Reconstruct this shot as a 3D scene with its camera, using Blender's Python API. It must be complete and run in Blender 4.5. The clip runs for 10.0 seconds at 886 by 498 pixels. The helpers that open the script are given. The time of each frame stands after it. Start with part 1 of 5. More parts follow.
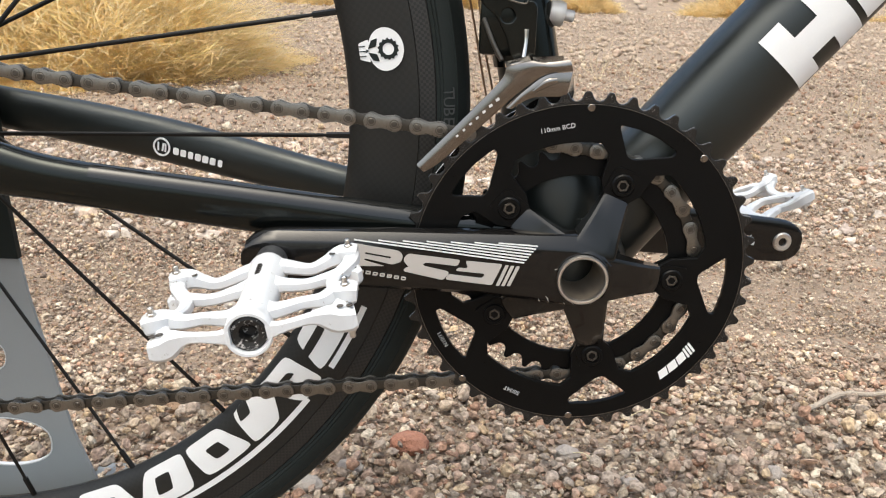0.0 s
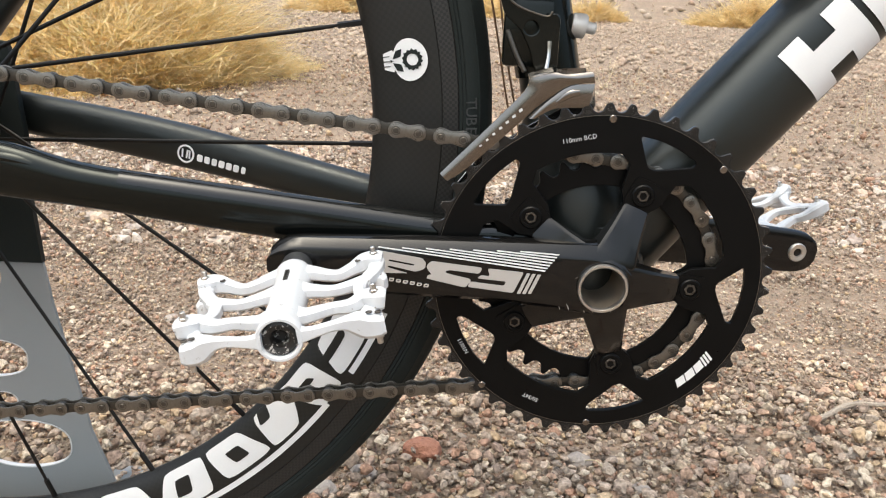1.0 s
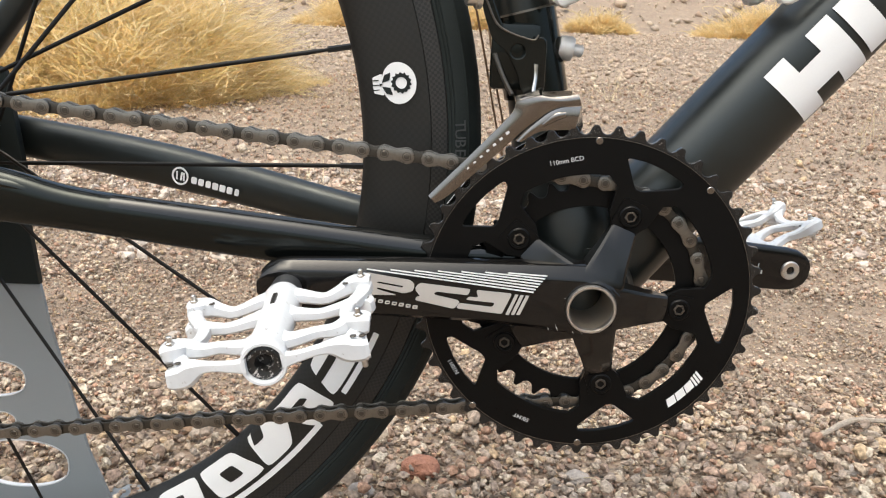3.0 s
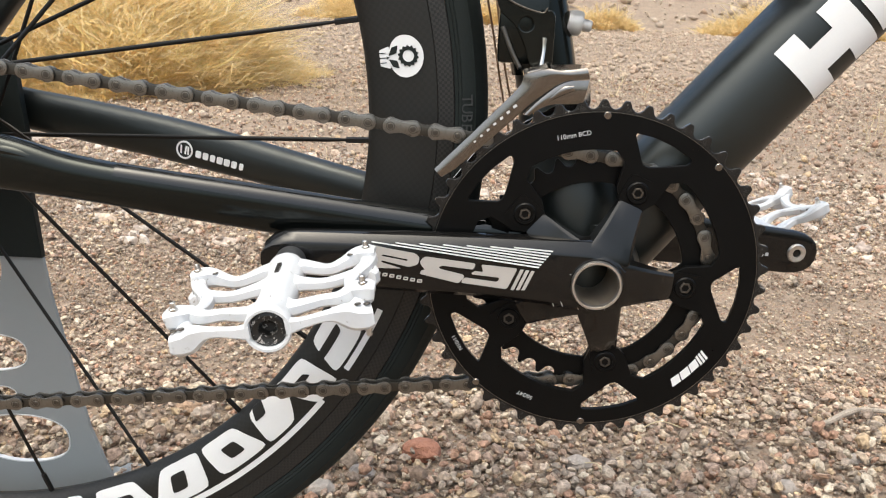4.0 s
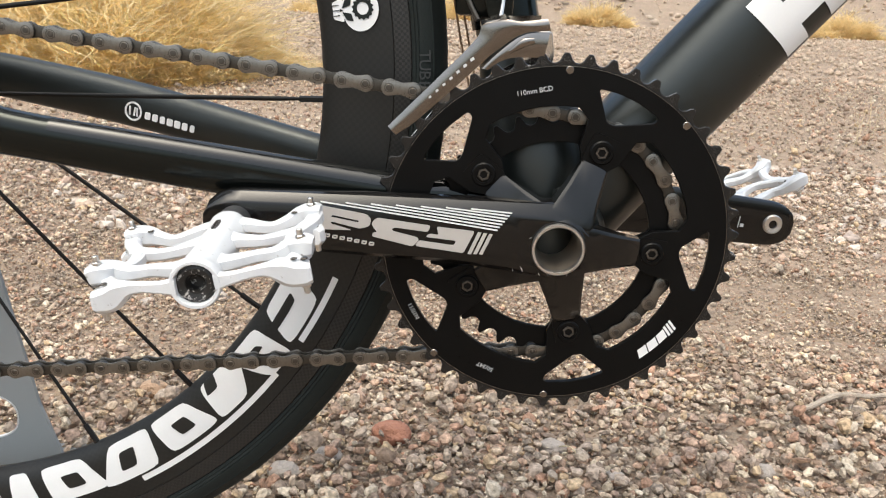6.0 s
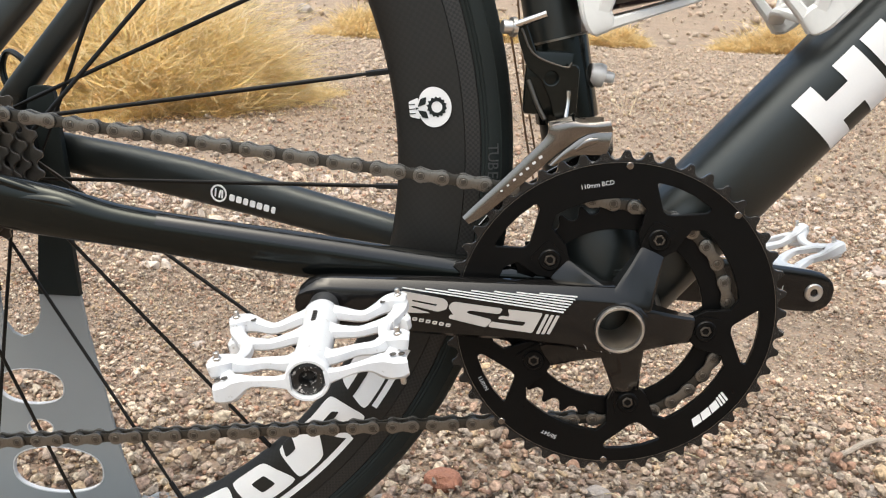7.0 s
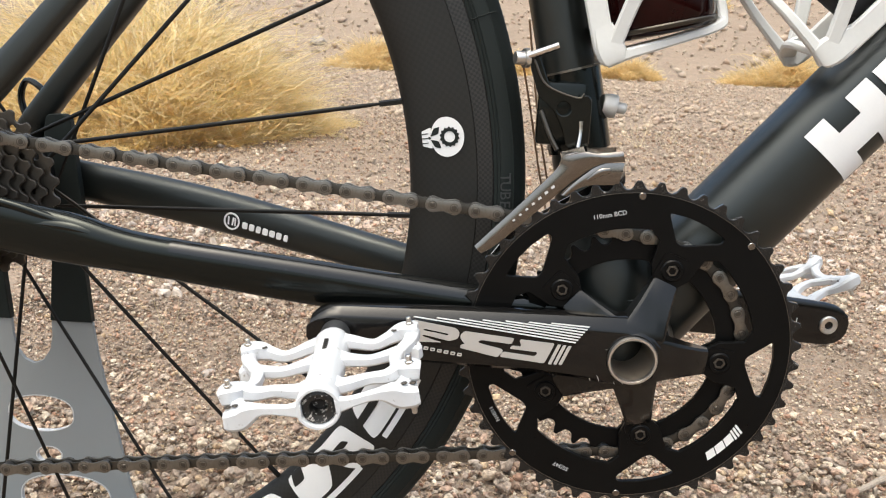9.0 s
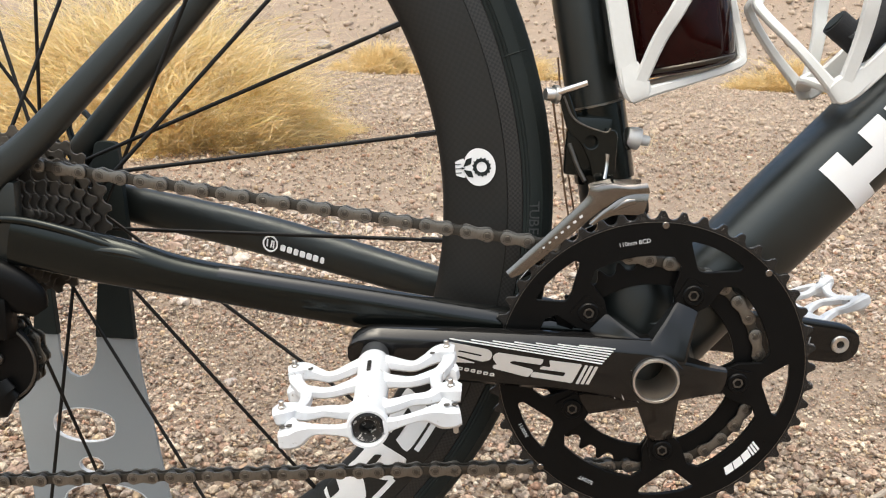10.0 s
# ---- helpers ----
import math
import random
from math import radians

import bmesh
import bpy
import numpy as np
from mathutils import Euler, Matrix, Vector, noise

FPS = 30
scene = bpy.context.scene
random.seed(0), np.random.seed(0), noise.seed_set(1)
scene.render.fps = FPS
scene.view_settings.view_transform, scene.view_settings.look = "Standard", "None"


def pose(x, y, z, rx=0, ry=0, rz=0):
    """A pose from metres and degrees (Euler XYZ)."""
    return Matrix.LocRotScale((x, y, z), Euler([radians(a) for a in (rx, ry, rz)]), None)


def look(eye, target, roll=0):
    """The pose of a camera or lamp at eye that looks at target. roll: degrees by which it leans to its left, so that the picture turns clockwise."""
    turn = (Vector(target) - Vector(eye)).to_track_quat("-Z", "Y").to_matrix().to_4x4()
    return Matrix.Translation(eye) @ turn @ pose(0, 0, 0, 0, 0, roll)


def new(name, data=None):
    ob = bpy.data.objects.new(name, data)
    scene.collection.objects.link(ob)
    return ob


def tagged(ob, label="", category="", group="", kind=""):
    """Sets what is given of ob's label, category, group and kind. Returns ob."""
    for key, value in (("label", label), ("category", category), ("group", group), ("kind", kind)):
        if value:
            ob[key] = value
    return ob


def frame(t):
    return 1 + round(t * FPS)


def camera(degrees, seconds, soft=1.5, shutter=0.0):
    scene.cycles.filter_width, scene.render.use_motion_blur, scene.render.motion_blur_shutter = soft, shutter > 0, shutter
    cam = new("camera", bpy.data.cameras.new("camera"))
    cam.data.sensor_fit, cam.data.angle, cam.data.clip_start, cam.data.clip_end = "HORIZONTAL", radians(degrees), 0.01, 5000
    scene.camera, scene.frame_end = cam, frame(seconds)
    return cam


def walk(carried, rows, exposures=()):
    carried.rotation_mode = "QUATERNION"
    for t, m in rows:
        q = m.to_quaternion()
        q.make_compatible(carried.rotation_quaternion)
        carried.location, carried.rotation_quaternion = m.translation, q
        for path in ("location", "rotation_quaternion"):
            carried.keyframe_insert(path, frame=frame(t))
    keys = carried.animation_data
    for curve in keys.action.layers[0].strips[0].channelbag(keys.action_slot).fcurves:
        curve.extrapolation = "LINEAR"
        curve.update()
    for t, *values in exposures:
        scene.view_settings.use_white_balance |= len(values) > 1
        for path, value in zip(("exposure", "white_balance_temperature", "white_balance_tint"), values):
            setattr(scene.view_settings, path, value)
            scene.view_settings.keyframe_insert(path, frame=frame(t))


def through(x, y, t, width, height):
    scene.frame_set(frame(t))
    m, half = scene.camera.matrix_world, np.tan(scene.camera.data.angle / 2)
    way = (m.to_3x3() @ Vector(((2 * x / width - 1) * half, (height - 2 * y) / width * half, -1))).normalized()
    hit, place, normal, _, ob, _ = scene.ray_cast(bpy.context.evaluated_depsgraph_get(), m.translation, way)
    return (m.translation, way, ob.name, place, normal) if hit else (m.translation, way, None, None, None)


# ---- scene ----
cam = camera(57.6, 10.0, 1.15)
cam.data.dof.use_dof, cam.data.dof.focus_distance, cam.data.dof.aperture_fstop = True, 0.53, 42.0
PATH = [
    (0, (-0.084, -0.489, 0.419), (-0.06, 1.419, -0.18), 2.0),
    (0.5, (-0.096, -0.494, 0.418), (-0.077, 1.415, -0.18), 2.2),
    (1, (-0.095, -0.495, 0.421), (-0.079, 1.418, -0.162), 2.4),
    (1.5, (-0.081, -0.493, 0.423), (-0.067, 1.425, -0.145), 2.2),
    (2, (-0.071, -0.491, 0.429), (-0.065, 1.429, -0.131), 1.8),
    (2.5, (-0.08, -0.495, 0.43), (-0.083, 1.427, -0.123), 1.7),
    (4, (-0.085, -0.497, 0.415), (-0.097, 1.421, -0.151), 2.6),
    (4.5, (-0.074, -0.486, 0.409), (-0.083, 1.43, -0.163), 2.8),
    (5, (-0.061, -0.476, 0.393), (-0.059, 1.439, -0.183), 2.8),
    (5.2, (-0.054, -0.474, 0.383), (-0.043, 1.438, -0.204), 2.9),
    (6.3, (-0.075, -0.488, 0.404), (-0.08, 1.431, -0.161), 2.9),
    (6.5, (-0.087, -0.495, 0.422), (-0.096, 1.425, -0.14), 2.7),
    (7, (-0.095, -0.508, 0.436), (-0.138, 1.419, -0.095), 2.4),
    (7.5, (-0.096, -0.51, 0.436), (-0.167, 1.431, -0.04), 2.5),
    (8, (-0.094, -0.508, 0.434), (-0.166, 1.435, -0.035), 2.5),
    (8.5, (-0.096, -0.508, 0.434), (-0.166, 1.437, -0.03), 2.5),
    (9, (-0.096, -0.508, 0.435), (-0.168, 1.438, -0.024), 2.6),
    (9.5, (-0.099, -0.511, 0.44), (-0.174, 1.436, -0.012), 2.6),
    (10, (-0.114, -0.532, 0.454), (-0.196, 1.415, 0.001), 2.7),
]
walk(cam, [(t, look(eye, target, roll)) for t, eye, target, roll in PATH], [(0, 0.93, 6150, 2)])

# ---------------------------------------------------------------- world and light
world = bpy.data.worlds.new("world")
scene.world = world
world.use_nodes = True
wn = world.node_tree.nodes
sky = wn.new("ShaderNodeTexSky")
sky.sky_type = "NISHITA"
sky.sun_disc = False
SUN_UP, SUN_TURN = 70.0, 205.0
sky.sun_elevation, sky.sun_rotation = radians(SUN_UP), radians(SUN_TURN)
sky.air_density, sky.dust_density, sky.ozone_density = 1.0, 8.0, 0.5
wn["Background"].inputs["Strength"].default_value = 0.15
world.node_tree.links.new(sky.outputs["Color"], wn["Background"].inputs["Color"])
sun = new("sun", bpy.data.lights.new("sun", "SUN"))
sun.data.energy, sun.data.angle, sun.data.color = 0.52, radians(142), (1.0, 0.97, 0.93)
sun_way = Vector((math.sin(radians(SUN_TURN)) * math.cos(radians(SUN_UP)), math.cos(radians(SUN_TURN)) * math.cos(radians(SUN_UP)), math.sin(radians(SUN_UP))))
sun.matrix_world = look(sun_way * 20, (0, 0, 0))


# ---------------------------------------------------------------- materials
def material(name, colour, rough=0.5, metal=0.0, vary=0.15, scale=60.0, bump=0.0, bump_scale=400.0, coat=0.0, rough_vary=0.1, spec=0.4, sheen=(1.0, 1.0, 1.0)):
    """A surface with two scales of noise in colour and roughness, and a fine relief."""
    m = bpy.data.materials.new(name)
    m.use_nodes = True
    n, l = m.node_tree.nodes, m.node_tree.links
    b = n["Principled BSDF"]
    co = n.new("ShaderNodeTexCoord")
    big = n.new("ShaderNodeTexNoise")
    big.inputs["Scale"].default_value, big.inputs["Detail"].default_value = scale, 6
    fine = n.new("ShaderNodeTexNoise")
    fine.inputs["Scale"].default_value, fine.inputs["Detail"].default_value = scale * 9, 4
    l.new(co.outputs["Object"], big.inputs["Vector"])
    l.new(co.outputs["Object"], fine.inputs["Vector"])
    add = n.new("ShaderNodeMath")
    add.operation = "MULTIPLY_ADD"
    l.new(fine.outputs["Fac"], add.inputs[0])
    add.inputs[1].default_value = 0.5
    half = n.new("ShaderNodeMath")
    half.operation = "MULTIPLY"
    half.inputs[1].default_value = 0.5
    l.new(big.outputs["Fac"], half.inputs[0])
    l.new(half.outputs[0], add.inputs[2])
    mix = n.new("ShaderNodeMix")
    mix.data_type = "RGBA"
    mix.inputs["A"].default_value = (*[c * (1 - vary) for c in colour], 1)
    mix.inputs["B"].default_value = (*[min(1, c * (1 + vary)) for c in colour], 1)
    l.new(add.outputs[0], mix.inputs["Factor"])
    l.new(mix.outputs["Result"], b.inputs["Base Color"])
    span = n.new("ShaderNodeMapRange")
    span.inputs["From Min"].default_value, span.inputs["From Max"].default_value = 0.3, 0.7
    span.inputs["To Min"].default_value, span.inputs["To Max"].default_value = max(0.02, rough - rough_vary), min(1, rough + rough_vary)
    l.new(add.outputs[0], span.inputs["Value"])
    l.new(span.outputs["Result"], b.inputs["Roughness"])
    b.inputs["Metallic"].default_value = metal
    b.inputs["Specular IOR Level"].default_value = spec
    b.inputs["Specular Tint"].default_value = (*sheen, 1)
    b.inputs["Coat Weight"].default_value = coat
    b.inputs["Coat Roughness"].default_value = 0.12
    if bump:
        grain = n.new("ShaderNodeTexNoise")
        grain.inputs["Scale"].default_value, grain.inputs["Detail"].default_value = bump_scale, 5
        l.new(co.outputs["Object"], grain.inputs["Vector"])
        bp = n.new("ShaderNodeBump")
        bp.inputs["Strength"].default_value, bp.inputs["Distance"].default_value = bump, 1.0 / bump_scale
        l.new(grain.outputs["Fac"], bp.inputs["Height"])
        l.new(bp.outputs["Normal"], b.inputs["Normal"])
    return m


def chipped(m, under, amount=0.62, scale=260.0, metal=0.0, stretch=(1, 1, 1)):
    """Scratches and chips of another colour over a material."""
    n, l = m.node_tree.nodes, m.node_tree.links
    b = n["Principled BSDF"]
    link = b.inputs["Base Color"].links[0]
    co = n.new("ShaderNodeTexCoord")
    mp = n.new("ShaderNodeMapping")
    mp.inputs["Scale"].default_value = stretch
    tex = n.new("ShaderNodeTexNoise")
    tex.inputs["Scale"].default_value, tex.inputs["Detail"].default_value, tex.inputs["Roughness"].default_value = scale, 8, 0.7
    l.new(co.outputs["Object"], mp.inputs["Vector"])
    l.new(mp.outputs["Vector"], tex.inputs["Vector"])
    ramp = n.new("ShaderNodeValToRGB")
    ramp.color_ramp.elements[0].position, ramp.color_ramp.elements[1].position = amount, amount + 0.03
    l.new(tex.outputs["Fac"], ramp.inputs["Fac"])
    mix = n.new("ShaderNodeMix")
    mix.data_type = "RGBA"
    mix.inputs["B"].default_value = (*under, 1)
    l.new(ramp.outputs["Color"], mix.inputs["Factor"])
    l.new(link.from_socket, mix.inputs["A"])
    l.new(mix.outputs["Result"], b.inputs["Base Color"])
    return m


def woven(name, scale, colours, rough, relief):
    """Fine woven carbon cloth under matt lacquer."""
    m = material(name, colours[0], rough, vary=0.2, scale=50)
    n, l = m.node_tree.nodes, m.node_tree.links
    b = n["Principled BSDF"]
    co = n.new("ShaderNodeTexCoord")
    ch = n.new("ShaderNodeTexChecker")
    ch.inputs["Scale"].default_value = scale
    ch.inputs["Color1"].default_value, ch.inputs["Color2"].default_value = (*colours[0], 1), (*colours[1], 1)
    l.new(co.outputs["UV"], ch.inputs["Vector"])
    l.new(ch.outputs["Color"], b.inputs["Base Color"])
    bp = n.new("ShaderNodeBump")
    bp.inputs["Strength"].default_value, bp.inputs["Distance"].default_value = relief, 0.0003
    l.new(ch.outputs["Fac"], bp.inputs["Height"])
    l.new(bp.outputs["Normal"], b.inputs["Normal"])
    return m


def islands(name, stops, rough=0.85, bump=0.6, bump_scale=500.0, grain=0.25, through=0.0, blend="LINEAR", patch=0.0):
    """Loose pieces: each takes its own colour from the ramp, with grain over it."""
    m = bpy.data.materials.new(name)
    m.use_nodes = True
    n, l = m.node_tree.nodes, m.node_tree.links
    b = n["Principled BSDF"]
    geo = n.new("ShaderNodeNewGeometry")
    ramp = n.new("ShaderNodeValToRGB")
    ramp.color_ramp.interpolation = blend
    e = ramp.color_ramp.elements
    while len(e) < len(stops):
        e.new(0.5)
    for k, c in enumerate(stops):
        e[k].position = k / (len(stops) - 1)
        e[k].color = (*c, 1)
    l.new(geo.outputs["Random Per Island"], ramp.inputs["Fac"])
    co = n.new("ShaderNodeTexCoord")
    tex = n.new("ShaderNodeTexNoise")
    tex.inputs["Scale"].default_value, tex.inputs["Detail"].default_value = bump_scale * 0.5, 6
    l.new(co.outputs["Object"], tex.inputs["Vector"])
    span = n.new("ShaderNodeMapRange")
    span.inputs["From Min"].default_value, span.inputs["From Max"].default_value = 0.25, 0.75
    span.inputs["To Min"].default_value, span.inputs["To Max"].default_value = 1 - grain, 1 + grain
    l.new(tex.outputs["Fac"], span.inputs["Value"])
    mul = n.new("ShaderNodeMix")
    mul.data_type, mul.blend_type = "RGBA", "MULTIPLY"
    mul.inputs["Factor"].default_value = 1
    l.new(ramp.outputs["Color"], mul.inputs["A"])
    l.new(span.outputs["Result"], mul.inputs["B"])
    if patch:
        area = n.new("ShaderNodeTexNoise")
        area.inputs["Scale"].default_value, area.inputs["Detail"].default_value = 9.0, 3
        l.new(co.outputs["Object"], area.inputs["Vector"])
        tone = n.new("ShaderNodeMapRange")
        tone.inputs["From Min"].default_value, tone.inputs["From Max"].default_value = 0.3, 0.7
        tone.inputs["To Min"].default_value, tone.inputs["To Max"].default_value = 1 - patch, 1 + patch
        l.new(area.outputs["Fac"], tone.inputs["Value"])
        dusty = n.new("ShaderNodeMix")
        dusty.data_type, dusty.blend_type = "RGBA", "MULTIPLY"
        dusty.inputs["Factor"].default_value = 1
        l.new(mul.outputs["Result"], dusty.inputs["A"])
        l.new(tone.outputs["Result"], dusty.inputs["B"])
        mul = dusty
    l.new(mul.outputs["Result"], b.inputs["Base Color"])
    b.inputs["Roughness"].default_value = rough
    b.inputs["Specular IOR Level"].default_value = 0.25
    if through:
        thin = n.new("ShaderNodeBsdfTranslucent")
        l.new(mul.outputs["Result"], thin.inputs["Color"])
        both = n.new("ShaderNodeMixShader")
        both.inputs[0].default_value = through
        l.new(b.outputs[0], both.inputs[1])
        l.new(thin.outputs[0], both.inputs[2])
        l.new(both.outputs[0], n["Material Output"].inputs["Surface"])
    if bump:
        bp = n.new("ShaderNodeBump")
        bp.inputs["Strength"].default_value, bp.inputs["Distance"].default_value = bump, 0.5 / bump_scale
        l.new(tex.outputs["Fac"], bp.inputs["Height"])
        l.new(bp.outputs["Normal"], b.inputs["Normal"])
    return m


FRAME = chipped(material("satin_black_paint", (0.0048, 0.0060, 0.0055), 0.37, vary=0.15, scale=30, spec=0.62, sheen=(0.95, 1.0, 0.99), bump=0.03, bump_scale=900), (0.16, 0.16, 0.16), 0.735, 300)
STAY = chipped(material("gloss_black_paint", (0.003, 0.0036, 0.0033), 0.14, vary=0.15, scale=30, coat=0.03, spec=0.31, sheen=(0.93, 1.0, 0.96), rough_vary=0.06), (0.2, 0.2, 0.2), 0.72, 240)
CRANK = chipped(material("polished_black_lacquer", (0.0045, 0.0042, 0.004), 0.12, vary=0.2, scale=40, rough_vary=0.04, spec=0.40), (0.35, 0.33, 0.32), 0.745, 180)
RING = chipped(material("black_anodised_alloy", (0.003, 0.003, 0.003), 0.36, vary=0.2, scale=60, spec=0.13, bump=0.04, bump_scale=1500), (0.12, 0.11, 0.1), 0.74, 300)
TOOTH = chipped(material("worn_black_teeth", (0.03, 0.029, 0.028), 0.24, metal=0.6, vary=0.5, scale=150), (0.42, 0.40, 0.38), 0.64, 160)
TOOTH_EDGE = material("polished_tooth_edge", (0.30, 0.285, 0.265), 0.2, metal=1.0, vary=0.6, scale=120, rough_vary=0.1)
CARBON = woven("dark_carbon_rim", 1.0, ((0.0076, 0.0074, 0.0064), (0.0104, 0.0101, 0.0090)), 0.44, 0.12)
BRAKE = woven("carbon_brake_track", 1.0, ((0.008, 0.008, 0.0076), (0.023, 0.022, 0.0205)), 0.42, 0.4)
RUBBER = material("black_tyre_rubber", (0.0105, 0.0130, 0.0125), 0.66, vary=0.35, spec=0.24, sheen=(0.92, 1.0, 0.97), scale=35, bump=0.15, bump_scale=700)
CHAIN = material("oily_chain_steel", (0.185, 0.172, 0.152), 0.32, metal=0.9, vary=0.55, scale=180, bump=0.12, bump_scale=1200)
# oily chain steel, darkened: shade between the outer plates put into the colour
CHAIN_DARK = material("oily_shaded_link_steel", (0.07, 0.064, 0.055), 0.4, metal=0.9, vary=0.5, scale=220, bump=0.1, bump_scale=1500)
PIN = material("dark_chain_pin", (0.09, 0.081, 0.07), 0.42, metal=0.9, vary=0.3, scale=300)
CHROME = material("polished_steel", (0.62, 0.58, 0.54), 0.16, metal=1.0, vary=0.12, scale=60, rough_vary=0.06)
CAGE = material("brushed_cage_steel", (0.21, 0.195, 0.18), 0.15, metal=1.0, vary=0.25, scale=90, rough_vary=0.06)
ALLOY = material("bare_alloy", (0.6, 0.58, 0.55), 0.34, metal=1.0, vary=0.12, scale=120)
ZINC = material("dull_zinc_plate", (0.62, 0.60, 0.57), 0.5, metal=0.35, vary=0.15, scale=200)
SPROCKET = material("dirty_sprocket_steel", (0.095, 0.083, 0.07), 0.4, metal=0.75, vary=0.6, scale=140)
CABLE = material("brown_steel_cable", (0.24, 0.15, 0.09), 0.45, metal=0.6, vary=0.3, scale=300)
WHITE = chipped(material("chipped_white_paint", (0.58, 0.59, 0.605), 0.36, vary=0.06, scale=50, coat=0.15, bump=0.05, bump_scale=500), (0.30, 0.285, 0.262), 0.64, 260)
DECAL_W = material("white_print", (0.70, 0.70, 0.70), 0.4, vary=0.05, scale=90)
DECAL_S = material("silver_print", (0.5, 0.48, 0.46), 0.38, metal=0.35, vary=0.08, scale=90)
DECAL_G = material("grey_print", (0.5, 0.5, 0.5), 0.5, vary=0.1, scale=90)
EMBOSS = material("dark_embossed_rubber", (0.03, 0.032, 0.032), 0.6, vary=0.2, scale=60)
SPOKE = material("black_spoke_steel", (0.006, 0.0055, 0.005), 0.4, metal=0.3, vary=0.3, scale=80)
PLASTIC = material("white_cage_plastic", (0.60, 0.60, 0.58), 0.42, vary=0.08, scale=40, bump=0.04, bump_scale=600)
BOTTLE = material("dark_red_bottle", (0.011, 0.0016, 0.0014), 0.07, vary=0.7, scale=18, rough_vary=0.03, spec=0.16)
FABRIC = material("black_fabric", (0.015, 0.015, 0.016), 0.8, vary=0.3, scale=80, bump=0.3, bump_scale=900)
STAND = material("grey_stand_paint", (0.27, 0.285, 0.29), 0.5, vary=0.05, scale=20, bump=0.03, bump_scale=800)
STAND_EDGE = material("pale_cut_edge", (0.6, 0.6, 0.6), 0.45, vary=0.06, scale=60)
STAND_TOP = material("black_dipped_grip", (0.010, 0.0125, 0.012), 0.6, vary=0.2, scale=40, spec=0.22, sheen=(0.92, 1.0, 0.97))
CAP = chipped(material("scuffed_black_cap", (0.012, 0.011, 0.01), 0.4, vary=0.3, scale=90), (0.4, 0.38, 0.36), 0.56, 350)
SPINDLE = material("satin_dark_spindle", (0.035, 0.036, 0.037), 0.35, vary=0.2, scale=60, spec=0.7)
FILM = chipped(material("clear_film_on_black", (0.004, 0.0044, 0.0042), 0.07, vary=0.3, scale=120, spec=0.5, rough_vary=0.05), (0.2, 0.2, 0.2), 0.69, 420)
HOLLOW = material("dull_inner_tube", (0.42, 0.36, 0.29), 0.36, metal=0.8, vary=0.35, scale=90)
STONE = ((0.249, 0.178, 0.13), (0.391, 0.317, 0.245), (0.432, 0.3, 0.217), (0.311, 0.255, 0.202), (0.451, 0.354, 0.259), (0.34, 0.209, 0.143), (0.363, 0.288, 0.227), (0.494, 0.409, 0.306), (0.243, 0.187, 0.145), (0.435, 0.323, 0.206), (0.404, 0.318, 0.246), (0.52, 0.442, 0.341), (0.333, 0.241, 0.185), (0.46, 0.347, 0.255))
PEBBLE = islands("mixed_gravel", STONE, 0.9, 1.0, 520, 0.6, blend="CONSTANT", patch=0.22)
COBBLE = islands("pale_cobbles", ((0.46, 0.385, 0.32), (0.54, 0.465, 0.395), (0.43, 0.315, 0.245), (0.39, 0.335, 0.285), (0.50, 0.39, 0.30), (0.33, 0.27, 0.23), (0.48, 0.42, 0.365)), 0.9, 0.8, 260, 0.4, blend="CONSTANT")
RUBBLE = islands("coarse_rubble", tuple(tuple(0.55 * a + 0.45 * b for a, b in zip(c, (0.46, 0.37, 0.285))) for c in STONE), 0.9, 0.5, 150)
RED_ROCK = material("red_porous_rock", (0.36, 0.17, 0.11), 0.9, vary=0.4, scale=120, bump=0.9, bump_scale=260)
OCHRE_ROCK = material("ochre_brown_rock", (0.44, 0.30, 0.20), 0.9, vary=0.4, scale=120, bump=0.8, bump_scale=260)
PALE_ROCK = material("pale_grey_rock", (0.36, 0.315, 0.275), 0.9, vary=0.3, scale=80, bump=0.6, bump_scale=200)
DEADWOOD = material("bleached_dry_wood", (0.35, 0.295, 0.235), 0.85, vary=0.35, scale=120, bump=0.6, bump_scale=300)
STRAW = islands("dry_golden_grass", ((0.70, 0.524, 0.222), (0.80, 0.627, 0.336), (0.845, 0.711, 0.45), (0.72, 0.534, 0.232), (0.858, 0.757, 0.55), (0.60, 0.53, 0.24), (0.78, 0.592, 0.288)), 0.6, 0, 100, 0.1, 0.85)
STALK = islands("pale_dry_stalk", ((0.55, 0.45, 0.28), (0.62, 0.52, 0.34)), 0.7, 0, 100, 0.1)
STRAW_PALE = islands("faded_dry_grass", ((0.687, 0.526, 0.254), (0.805, 0.627, 0.328), (0.592, 0.459, 0.212), (0.864, 0.694, 0.402), (0.733, 0.56, 0.265)), 0.6, 0, 100, 0.1, 0.7)


# ---------------------------------------------------------------- builders
def smooth(me, angle=38):
    me.polygons.foreach_set("use_smooth", [True] * len(me.polygons))
    me.set_sharp_from_angle(angle=radians(angle))
    return me


def part(name, me, mat, parent=None, label="", at=None, angle=38):
    """Links a mesh or a bmesh as one object, under a thing or a part."""
    if isinstance(me, bmesh.types.BMesh):
        bm, me = me, bpy.data.meshes.new(name)
        bmesh.ops.recalc_face_normals(bm, faces=bm.faces)
        bm.to_mesh(me)
        bm.free()
        smooth(me, angle)
    if not me.materials:
        me.materials.append(mat)
    ob = new(name, me)
    if at is not None:
        ob.matrix_world = at
    if parent:
        ob.parent = parent
    if label:
        tagged(ob, label)
    return ob


